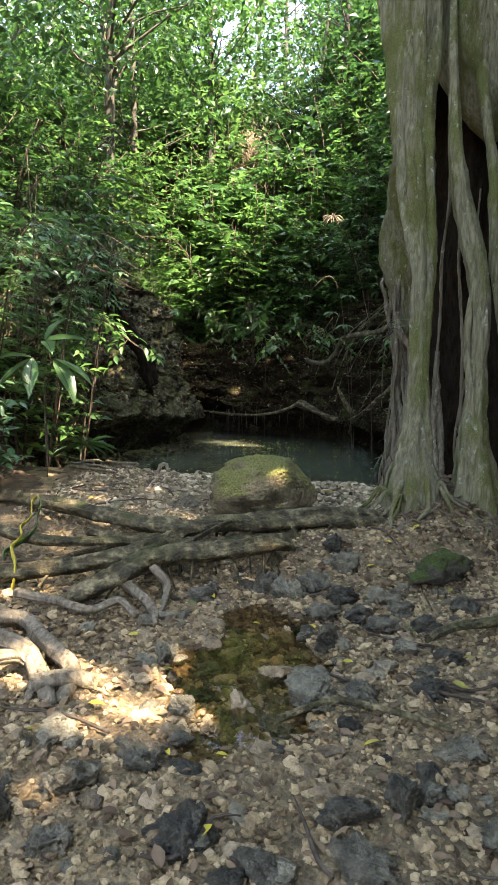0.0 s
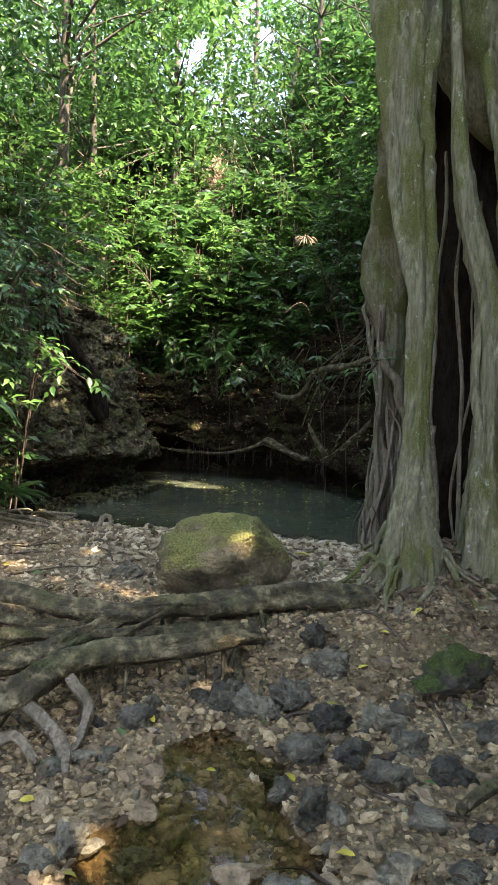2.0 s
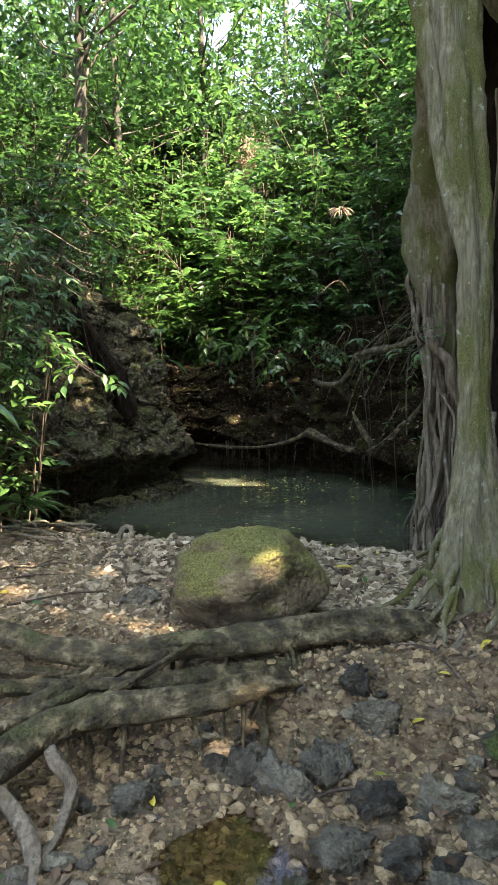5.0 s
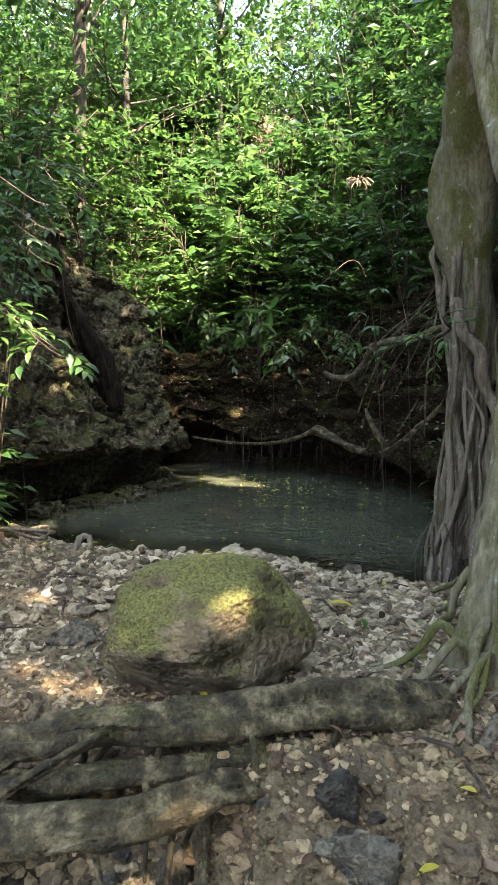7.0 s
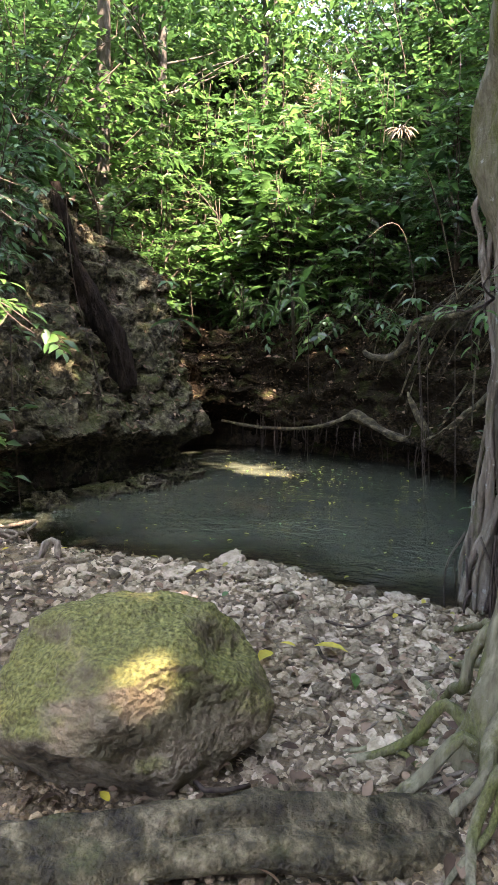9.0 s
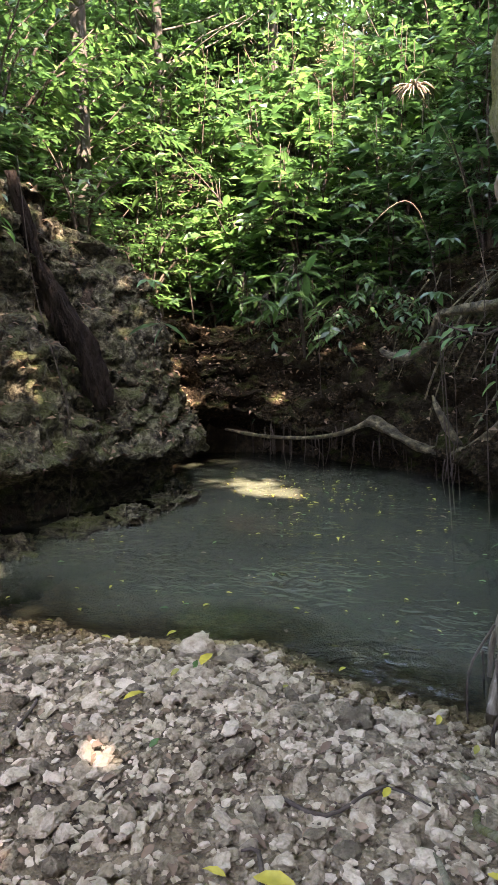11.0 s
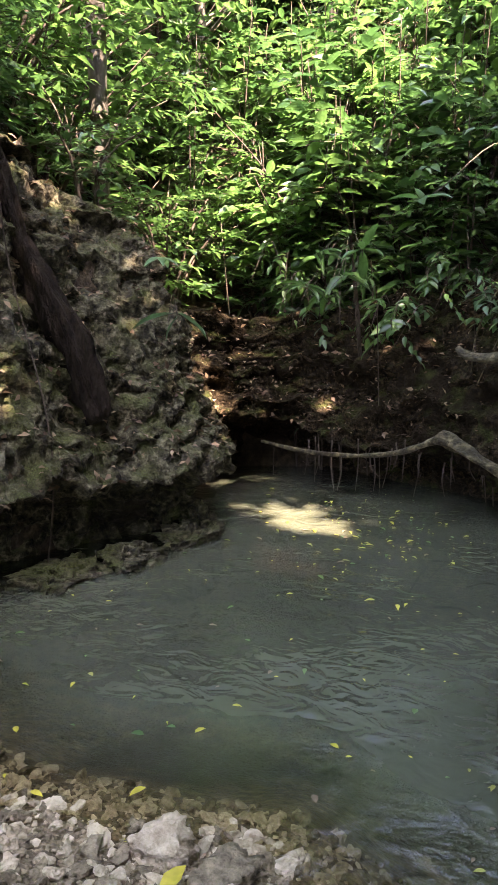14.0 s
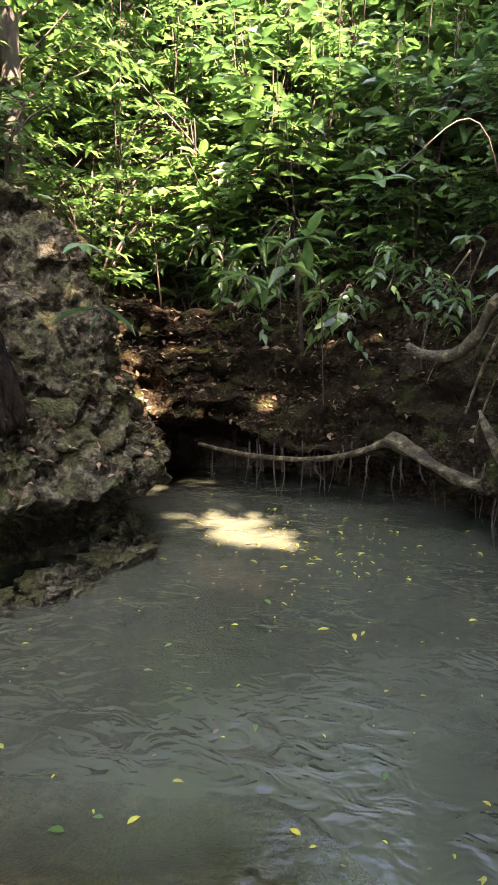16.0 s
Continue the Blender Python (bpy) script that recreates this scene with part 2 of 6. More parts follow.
def leaf_material(name, dark, light, through_amount=0.4, rough=0.42, spec=0.45):
    """A leaf: glossy skin, light passes through, each leaf its own green."""
    m = bpy.data.materials.new(name)
    m.use_nodes = True
    nt = m.node_tree
    N, L = nt.nodes.new, nt.links.new
    bs = nt.nodes["Principled BSDF"]
    geo = N("ShaderNodeNewGeometry")
    ramp = N("ShaderNodeValToRGB")
    ramp.color_ramp.elements[0].color = (*dark, 1)
    ramp.color_ramp.elements[1].color = (*light, 1)
    L(geo.outputs["Random Per Island"], ramp.inputs[0])
    tex = N("ShaderNodeTexNoise")
    tex.inputs["Scale"].default_value = 35
    L(geo.outputs["Position"], tex.inputs["Vector"])
    hs = N("ShaderNodeHueSaturation")
    mr = N("ShaderNodeMapRange")
    mr.inputs[3].default_value, mr.inputs[4].default_value = 0.6, 1.4
    L(tex.outputs["Fac"], mr.inputs[0])
    L(mr.outputs[0], hs.inputs["Value"])
    L(ramp.outputs[0], hs.inputs["Color"])
    L(hs.outputs[0], bs.inputs["Base Color"])
    bs.inputs["Roughness"].default_value = rough
    bs.inputs["Specular IOR Level"].default_value = spec
    tr = N("ShaderNodeBsdfTranslucent")
    br = N("ShaderNodeHueSaturation")
    br.inputs["Value"].default_value = 1.6
    br.inputs["Saturation"].default_value = 1.0
    L(hs.outputs[0], br.inputs["Color"])
    L(br.outputs[0], tr.inputs["Color"])
    mix = N("ShaderNodeMixShader")
    mix.inputs[0].default_value = through_amount
    L(bs.outputs[0], mix.inputs[1])
    L(tr.outputs[0], mix.inputs[2])
    L(mix.outputs[0], nt.nodes["Material Output"].inputs["Surface"])
    return m


def water_material(name, murk, opaque, ripple, ripple_scale, tint=(0.72, 0.74, 0.6), clear_to=0.0):
    """Standing water: clear skin with ripples over silt that hides the bed."""
    m = bpy.data.materials.new(name)
    m.use_nodes = True
    nt = m.node_tree
    N, L = nt.nodes.new, nt.links.new
    bs = nt.nodes["Principled BSDF"]
    geo = N("ShaderNodeNewGeometry")
    tex = N("ShaderNodeTexNoise")
    tex.inputs["Scale"].default_value = 0.9
    tex.inputs["Detail"].default_value = 5
    L(geo.outputs["Position"], tex.inputs["Vector"])
    ramp = N("ShaderNodeValToRGB")
    ramp.color_ramp.elements[0].position, ramp.color_ramp.elements[1].position = 0.35, 0.7
    ramp.color_ramp.elements[0].color = (*[c * 0.8 for c in murk], 1)
    ramp.color_ramp.elements[1].color = (*[c * 1.25 for c in murk], 1)
    L(tex.outputs["Fac"], ramp.inputs[0])
    L(ramp.outputs[0], bs.inputs["Base Color"])
    bs.inputs["Roughness"].default_value = 0.04
    bs.inputs["IOR"].default_value = 1.33
    mp = N("ShaderNodeMapping")
    mp.inputs["Scale"].default_value = (0.7, 1.0, 1.0)
    L(geo.outputs["Position"], mp.inputs["Vector"])
    bt = N("ShaderNodeTexNoise")
    bt.inputs["Scale"].default_value = ripple_scale
    bt.inputs["Detail"].default_value = 2
    bt.inputs["Distortion"].default_value = 1.1
    L(mp.outputs[0], bt.inputs["Vector"])
    bp = N("ShaderNodeBump")
    bp.inputs["Strength"].default_value = ripple
    bp.inputs["Distance"].default_value = 0.05
    L(bt.outputs["Fac"], bp.inputs["Height"])
    # calm and stirred stretches
    stir = N("ShaderNodeTexNoise")
    stir.inputs["Scale"].default_value = 1.1
    stir.inputs["Detail"].default_value = 4
    L(geo.outputs["Position"], stir.inputs["Vector"])
    sr = N("ShaderNodeMapRange")
    for slot, value in zip((1, 2, 3, 4), (0.42, 0.62, 0.12 * ripple, ripple)):
        sr.inputs[slot].default_value = value
    L(stir.outputs["Fac"], sr.inputs[0])
    L(sr.outputs[0], bp.inputs["Strength"])
    L(bp.outputs[0], bs.inputs["Normal"])
    clear = N("ShaderNodeBsdfTransparent")
    clear.inputs[0].default_value = (*tint, 1)
    gl = N("ShaderNodeBsdfGlossy")
    gl.inputs["Roughness"].default_value = 0.0
    L(bp.outputs[0], gl.inputs["Normal"])
    fr = N("ShaderNodeFresnel")
    fr.inputs["IOR"].default_value = 1.33
    L(bp.outputs[0], fr.inputs["Normal"])
    skin = N("ShaderNodeMixShader")
    L(fr.outputs[0], skin.inputs[0])
    L(clear.outputs[0], skin.inputs[1])
    L(gl.outputs[0], skin.inputs[2])
    mix = N("ShaderNodeMixShader")
    # silt hides the bed more the deeper the water stands
    deep = N("ShaderNodeAttribute")
    deep.attribute_name = "depth"
    hide = N("ShaderNodeMapRange")
    hide.inputs[1].default_value, hide.inputs[2].default_value = 0.0, 0.36
    hide.inputs[3].default_value, hide.inputs[4].default_value = clear_to, opaque
    L(deep.outputs["Fac"], hide.inputs[0])
    L(hide.outputs[0], mix.inputs[0])
    L(skin.outputs[0], mix.inputs[1])
    L(bs.outputs[0], mix.inputs[2])
    L(mix.outputs[0], nt.nodes["Material Output"].inputs["Surface"])
    return m


M_SOIL = material("soil", [(0.3, (0.014, 0.010, 0.006)), (0.5, (0.065, 0.050, 0.029)), (0.7, (0.15, 0.118, 0.074))], 14, (0.45, 0.95), 0.9, 60, ((0.036, 0.026, 0.015), 1.4, 0.5), relief=0.03, spec=0.15)
M_MUD = material("stream_mud", [(0.28, (0.048, 0.036, 0.018)), (0.5, (0.165, 0.125, 0.066)), (0.72, (0.32, 0.25, 0.14))], 16, (0.35, 0.85), 1.0, 55, ((0.075, 0.056, 0.03), 1.6, 0.5), relief=0.035, spec=0.3)
M_CLIFF = material("limestone", [(0.36, (0.007, 0.006, 0.004)), (0.5, (0.052, 0.048, 0.026)), (0.68, (0.20, 0.19, 0.115))], 17, (0.55, 0.95), 1.0, 30, ((0.024, 0.019, 0.01), 2.2, 0.52), moss=((0.07, 0.08, 0.026), 0.555, 4.2, 0.18), relief=0.045, spec=0.12)
# soil brown set darker, so the shade of overhanging crowns is in the colour
M_EARTH_SHADED = material("bank_earth_shaded", [(0.36, (0.005, 0.004, 0.002)), (0.52, (0.027, 0.020, 0.011)), (0.70, (0.095, 0.072, 0.04))], 26, (0.7, 0.98), 1.0, 40, ((0.015, 0.011, 0.006), 2.4, 0.46), moss=((0.036, 0.046, 0.012), 0.62, 5.0, 0.2), relief=0.06, spec=0.04)
M_BOULDER = material("boulder_stone", [(0.32, (0.05, 0.04, 0.022)), (0.5, (0.155, 0.128, 0.073)), (0.7, (0.30, 0.25, 0.155))], 8, (0.7, 0.95), 1.0, 40, ((0.085, 0.08, 0.034), 3.0, 0.5), moss=((0.165, 0.168, 0.05), 0.60, 5.0, 0.42), relief=0.05, spec=0.2)
M_ROCK = material("dark_stone", [(0.3, (0.02, 0.019, 0.012)), (0.5, (0.076, 0.071, 0.046)), (0.72, (0.20, 0.186, 0.125))], 14, (0.25, 0.7), 1.0, 60, ((0.11, 0.08, 0.042), 3.0, 0.58), obrand=0.4, relief=0.03, spec=0.35)
M_MOSSROCK = material("mossy_stone", [(0.3, (0.03, 0.03, 0.022)), (0.7, (0.09, 0.08, 0.06))], 12, (0.6, 0.9), 0.8, 60, moss=((0.045, 0.065, 0.014), 0.55, 4.0, 0.35), spec=0.2)
M_GRAVEL = material("pale_gravel", [(0.2, (0.11, 0.088, 0.051)), (0.5, (0.315, 0.26, 0.16)), (0.8, (0.53, 0.45, 0.30))], 25, (0.6, 0.95), 0.8, 90, island=0.6, spec=0.2)
M_PEBBLE = material("pale_pebble", [(0.2, (0.095, 0.078, 0.046)), (0.5, (0.27, 0.224, 0.138)), (0.8, (0.46, 0.39, 0.26))], 25, (0.6, 0.95), 0.8, 90, obrand=0.6, spec=0.2)
M_CREEK = material("creek_gravel", [(0.2, (0.075, 0.052, 0.025)), (0.5, (0.255, 0.188, 0.094)), (0.8, (0.45, 0.345, 0.19))], 30, (0.35, 0.85), 0.7, 110, island=0.55, spec=0.3)
M_PEBBLE_WET = material("wet_brown_stone", [(0.25, (0.075, 0.055, 0.03)), (0.5, (0.20, 0.15, 0.082)), (0.75, (0.36, 0.28, 0.165))], 20, (0.3, 0.75), 0.8, 80, obrand=0.5, spec=0.35)
M_BARK = bark_material("fig_bark", (0.235, 0.225, 0.13), (0.065, 0.062, 0.034), (0.088, 0.10, 0.024), 0.47, 0.15)
M_AERIAL = bark_material("aerial_root_bark", (0.25, 0.215, 0.145), (0.06, 0.05, 0.03), (0.09, 0.098, 0.035), 0.57, 0.3)
M_ROOT = material("root_bark", [(0.34, (0.013, 0.011, 0.005)), (0.5, (0.07, 0.060, 0.028)), (0.68, (0.26, 0.22, 0.12))], 13, (0.45, 0.85), 1.0, 55, ((0.03, 0.025, 0.012), 4.0, 0.55), moss=((0.058, 0.07, 0.018), 0.63, 4.5, 0.12), relief=0.025, spec=0.25)
# rotten wood of the log, also near-black shade for the fig's hollow
M_ROTTEN_SHADE = material("rotten_wood_and_shade", [(0.3, (0.005, 0.004, 0.003)), (0.7, (0.030, 0.023, 0.015))], 14, (0.7, 0.98), 1.0, 45, stretch=0.35, spec=0.05, relief=0.05)
M_TWIG = material("twig_bark", [(0.3, (0.03, 0.022, 0.015)), (0.7, (0.11, 0.09, 0.065))], 20, (0.7, 0.95), 0.4, 80, spec=0.15)
M_TRUNK = material("tree_bark", [(0.3, (0.035, 0.032, 0.024)), (0.7, (0.11, 0.10, 0.075))], 6, (0.7, 0.95), 0.5, 40, stretch=0.3, spec=0.15)
M_LEAF = leaf_material("green_leaf", (0.013, 0.048, 0.013), (0.056, 0.138, 0.032), 0.35, 0.36, 0.7)
M_LEAF_LIGHT = leaf_material("fresh_leaf", (0.024, 0.074, 0.017), (0.083, 0.178, 0.04), 0.45, 0.38, 0.5)
M_LEAF_BLUE = leaf_material("broad_leaf", (0.03, 0.085, 0.035), (0.08, 0.17, 0.06), 0.3, 0.35)
M_LITTER = leaf_material("dead_leaf", (0.05, 0.03, 0.016), (0.24, 0.17, 0.10), 0.1, 0.7, 0.25)
M_YELLOW = leaf_material("yellow_leaf", (0.30, 0.28, 0.02), (0.50, 0.42, 0.05), 0.2, 0.5)
M_OLIVE = leaf_material("olive_leaf", (0.14, 0.15, 0.02), (0.30, 0.28, 0.05), 0.2, 0.5)
M_POOL = water_material("pool_water", (0.062, 0.072, 0.045), 0.88, 1.0, 8.0, (0.82, 0.78, 0.66), clear_to=0.0)
M_PUDDLE = water_material("puddle_water", (0.06, 0.047, 0.028), 0.12, 0.03, 7, (0.8, 0.72, 0.58))

# ---- the ground ----
BASIN = [(-3.4, -60), (-2.2, -4), (-2.0, 0), (-2.0, 4), (-2.0, 6), (-2.2, 7.2), (-2.25, 8), (-2.1, 9), (-1.75, 9.6), (-1.3, 10.3), (-1.3, 10.9), (-1.5, 11.5),
         (-1.55, 12.5), (-0.9, 12.7), (-0.4, 12.4), (0.1, 12.25), (0.6, 12.05), (1.15, 11.65), (1.6, 10.95), (1.85, 10), (1.9, 9), (1.9, 8), (2.0, 7), (2.4, 6), (3.0, 5), (3.4, 3), (3.6, 0), (3.8, -4), (4.6, -60)]


def basin_distance(x, y):
    """Distance outside the foot of the banks; negative within."""
    best = np.full(x.shape, 1e9)
    inside = np.zeros(x.shape, bool)
    for (ax, ay), (bx, by) in zip(BASIN, BASIN[1:] + BASIN[:1]):
        t = np.clip(((x - ax) * (bx - ax) + (y - ay) * (by - ay)) / ((bx - ax) ** 2 + (by - ay) ** 2), 0, 1)
        best = np.minimum(best, np.hypot(x - ax - t * (bx - ax), y - ay - t * (by - ay)))
        hit = ((ay > y) != (by > y)) & (x < (bx - ax) * (y - ay) / (by - ay + 1e-12) + ax)
        inside ^= hit
    return np.where(inside, -best, best)


def shore_y(x):
    return 7.45 - 0.36 * sstep(0.0, 0.9, x) + 0.06 * np.sin(3.1 * x + 0.5) + 0.03 * np.sin(9 * x)


def height(x, y, fine=True):
    x, y = np.asarray(x, float), np.asarray(y, float)
    d = basin_distance(x, y)
    creek = -0.03 + 0.05 * sstep(-0.4, -1.4, x) + 0.07 * sstep(0.9, 2.0, x)
    e = ((x - 0.13 - 0.12 * (y - 3)) / (0.33 + 0.09 * np.sin(3.0 * y) + 0.05 * np.sin(11 * y))) ** 2 + ((y - 3.1) / 0.85) ** 2
    e = e + 0.35 * np.sin(9 * x + 2) * np.sin(8 * y)
    creek = creek - 0.12 * sstep(1.25, 0.2, e)
    bar = 0.20 + 0.03 * sstep(-0.3, -1.5, x)
    floor = creek + (bar - creek) * sstep(4.2, 4.72, y + 0.12 * np.sin(2.2 * x))
    s = y - shore_y(x)
    floor = np.where(s > -0.75, bar * sstep(0.0, -0.75, s) - 0.45 * sstep(-0.05, 1.15, s), floor)
    floor = floor + 0.27 * np.exp(-(((x - 1.48) / 0.45) ** 2 + ((y - 5.35) / 0.5) ** 2))
    left = sstep(0.4, -0.4, x)
    right = 1 - left
    cliff = left * (0.35 + 1.9 * sstep(8.0, 9.2, y)) + right * (0.15 + 2.55 * sstep(7.2, 8.6, y))
    back = sstep(11.2, 12.2, y) * sstep(2.6, 0.5, x)
    cliff = cliff * (1 - back) + 1.45 * back
    slope = left * (0.80 - 0.05 * sstep(8.5, 10, y)) + right * (0.42 + 0.55 * sstep(7, 9, y))
    slope = slope * (1 - back) + 0.72 * back
    dd = np.maximum(d, 0)
    far = 26.0
    steep = 0.45 + 0.75 * right * (1 - back)
    rise = cliff * sstep(0, 1, (d - 0.3) / steep) + slope * (far * np.tanh(np.maximum(dd - 0.35, 0) / far)) * 0.95
    z = floor + rise
    if fine:
        p = np.stack([x.ravel(), y.ravel(), np.zeros(x.size)], 1)
        rough = 0.35 + 0.65 * sstep(0.0, 0.6, d).ravel() + 1.2 * sstep(3, 8, d).ravel()
        pool = 1 - 0.7 * sstep(0.2, 0.8, s).ravel() * (d.ravel() < 0)
        lumps = 1 + 2.2 * (sstep(4.3, 4.8, y) * sstep(7.2, 6.6, y) * (d < 0)).ravel()
        z = z + ((fbm(p, 2.2, 4) * 0.045 + fbm(p, 13, 3) * 0.012 * lumps) * rough * pool).reshape(z.shape)
    return z


def ground_at(x, y):
    return float(height(np.array([float(x)]), np.array([float(y)]))[0])


def spread(edges):
    out = []
    for a, b, st in edges:
        out += list(np.linspace(a, b, max(2, int(round((b - a) / st))), endpoint=False))
    return np.array(out + [edges[-1][1]])


gx = spread([(-90, -20, 10), (-20, -7, 1.0), (-7, -3, 0.25), (-3, 3, 0.05), (3, 7, 0.2), (7, 20, 1.0), (20, 90, 10)])
gy = spread([(-90, -10, 10), (-10, 0, 0.5), (0, 1, 0.1), (1, 8, 0.05), (8, 13.5, 0.09), (13.5, 20, 0.3), (20, 34, 1.0), (34, 110, 8)])
GX, GY = np.meshgrid(gx, gy)
GZ = height(GX, GY)
g = Geo()
nx = len(gx)
g.add(np.stack([GX.ravel(), GY.ravel(), GZ.ravel()], 1),
      [(j * nx + i, j * nx + i + 1, (j + 1) * nx + i + 1, (j + 1) * nx + i) for j in range(len(gy) - 1) for i in range(nx - 1)])
ground = part("ground", g, M_SOIL)
ground.data.materials.append(M_MUD)
bed = basin_distance((GX[:-1, :-1] + GX[1:, 1:]) / 2, (GY[:-1, :-1] + GY[1:, 1:]) / 2) + 0.25 * fbm(np.stack([GX[:-1, :-1].ravel(), GY[:-1, :-1].ravel(), 0 * GX[:-1, :-1].ravel()], 1), 2.5, 3).reshape(GX[:-1, :-1].shape) < 0.1
ground.data.polygons.foreach_set("material_index", bed.ravel().astype(np.int32))
tagged(ground, "damp dark forest soil of a stream bed and its wooded banks", "ground", kind="structure")

# ---- rock banks round the pool ----
LEDGES = []


def rock_bank(name, line, lip, under, top, lean, label, seed, mat, curve, lumps):
    """A weathered rock face over an undercut, swept along the foot of a bank."""
    p, _ = smooth_line([(a, b, 0) for a, b in line], [1] * len(line), 0.028)
    n = len(p)
    tan = np.gradient(p, axis=0)
    out = np.stack([-tan[:, 1], tan[:, 0], np.zeros(n)], 1)
    out /= np.linalg.norm(out, axis=1)[:, None] + 1e-9
    u = np.linspace(0, 1, n)
    lipz = np.interp(u, np.linspace(0, 1, len(lip)), lip)
    und = np.interp(u, np.linspace(0, 1, len(under)), under)
    topz = np.interp(u, np.linspace(0, 1, len(top)), top)
    len_ = np.interp(u, np.linspace(0, 1, len(lean)), lean)
    crest = fbm(p + seed, 1.5, 3)
    topz = topz + 0.22 * crest
    len_ = len_ + 0.15 * fbm(p + seed + 30, 1.8, 2)
    prof = [(0.0, -0.5), (1.0, -0.12), (1.0, 0.25), (0.8, 0.7), (0.15, 0.95), (-0.12, 1.05)]
    rows = []
    for k in range(36):
        t = k / 35 * 5
        i = min(int(t), 4)
        a, b = prof[i], prof[i + 1]
        w = t - i
        o, zz = a[0] + (b[0] - a[0]) * w, a[1] + (b[1] - a[1]) * w
        rows.append((und * o, np.where(zz < 0, zz, zz * lipz)))
    for k in range(1, 80):
        t = k / 79
        rows.append((-0.12 * und * (1 - t) + len_ * t ** curve, lipz * 1.05 + (topz - lipz * 1.05) * t))
    for k in range(1, 6):
        rows.append((len_ + 0.16 * k, topz + 0.02 * k - 0.012 * k * k))
    v = np.stack([p + out * o[:, None] + np.array([0, 0, 1.0]) * z[:, None] for o, z in rows])
    flat = v.reshape(-1, 3)
    q = flat + seed
    ridged = 1 - np.abs(fbm(q * np.array([1, 1, 1.7]), 2.0, 4))
    blocks = np.floor(fbm(q * np.array([1, 1, 1.6]), 1.6, 3) * 4) / 4
    strata = np.abs(np.sin(q[:, 2] * 13 + fbm(q, 1.2, 3) * 4)) ** 0.6
    cracks = 1 - np.abs(fbm(q + 9, 4.2, 3))
    disp = ((ridged - 0.6) * 0.20 + blocks * 0.13) * lumps + (strata - 0.5) * 0.06 + (cracks - 0.7) * 0.07 + (0.5 - np.abs(fbm(q, 8, 4, 0.6))) * 0.075 + (0.4 - np.abs(fbm(q + 3, 19, 2))) * 0.035
    flat = flat - np.tile(out, (len(rows), 1)) * disp[:, None]
    flat[:, 2] += fbm(q + 40, 5, 4, 0.6) * 0.06
    m = len(rows)
    g = Geo()
    g.add(flat, [(j * n + i, (j + 1) * n + i, (j + 1) * n + i + 1, j * n + i + 1) for j in range(m - 1) for i in range(n - 1)])
    ob = part(name, g, mat, smooth=True)
    grid = flat.reshape(m, n, 3)
    nor = np.cross(np.gradient(grid, axis=1), np.gradient(grid, axis=0)).reshape(-1, 3)
    nor /= np.linalg.norm(nor, axis=1)[:, None] + 1e-9
    ledge = np.nonzero((np.abs(nor[:, 2]) > 0.45) & (flat[:, 2] > 0.55))[0]
    LEDGES.append(flat[ledge])
    return tagged(ob, label, "rock bank", kind="structure")


rock_bank("rock_bank_west", [(-2.8, 6.9), (-2.45, 7.6), (-2.15, 8.4), (-1.86, 9.2), (-1.48, 9.9), (-1.2, 10.45), (-1.34, 11.05), (-1.65, 11.5), (-2.0, 11.9)],
          [0.45, 0.48, 0.56, 0.6, 0.52, 0.46, 0.5, 0.6], [0.25, 0.4, 0.5, 0.55, 0.5, 0.4, 0.35, 0.3], [1.0, 1.7, 2.7, 3.0, 2.6, 2.1, 1.6, 1.5], [0.7, 0.8, 1.0, 1.05, 1.0, 0.75, 0.5, 0.5],
          "weathered mossy limestone bank undercut above the pool", 1.7, M_CLIFF, 0.8, 0.8)
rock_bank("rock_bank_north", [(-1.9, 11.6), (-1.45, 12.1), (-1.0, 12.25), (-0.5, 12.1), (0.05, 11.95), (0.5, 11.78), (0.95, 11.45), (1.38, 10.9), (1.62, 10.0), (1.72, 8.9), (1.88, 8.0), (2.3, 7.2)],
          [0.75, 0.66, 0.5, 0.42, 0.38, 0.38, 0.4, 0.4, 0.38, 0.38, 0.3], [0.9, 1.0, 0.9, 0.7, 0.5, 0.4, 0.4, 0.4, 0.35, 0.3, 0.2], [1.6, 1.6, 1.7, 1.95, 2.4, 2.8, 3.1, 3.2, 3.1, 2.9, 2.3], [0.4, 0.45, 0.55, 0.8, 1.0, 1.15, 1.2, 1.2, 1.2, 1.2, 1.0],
          "dark earthy bank with leaf litter above a low cave, crown shade in its colour", 5.2, M_EARTH_SHADED, 1.1, 0.9)

# ---- water ----
def sheet(name, outline_x, outline_y, z, mat, label):
    g = Geo()
    xs, ys = np.arange(*outline_x, 0.06), np.arange(*outline_y, 0.06)
    X, Y = np.meshgrid(xs, ys)
    P = np.stack([X.ravel(), Y.ravel(), np.zeros(X.size)], 1)
    P[:, 2] = z + fbm(P, 3.0, 2) * 0.002
    n = len(xs)
    g.add(P, [(j * n + i, j * n + i + 1, (j + 1) * n + i + 1, (j + 1) * n + i) for j in range(len(ys) - 1) for i in range(n - 1)])
    ob = part(name, g, mat)
    ob.data.attributes.new("depth", "FLOAT", "POINT").data.foreach_set("value", np.maximum(P[:, 2] - height(P[:, 0], P[:, 1]), 0).astype(np.float32))
    return tagged(ob, label, "water", kind="structure")


sheet("water", (-2.7, 2.6), (6.6, 13.6), 0.0, M_POOL, "murky grey-green pool with drifting yellow leaves")
sheet("water", (-0.75, 0.95), (1.9, 4.2), -0.052, M_PUDDLE, "shallow clear puddle in the stream bed")

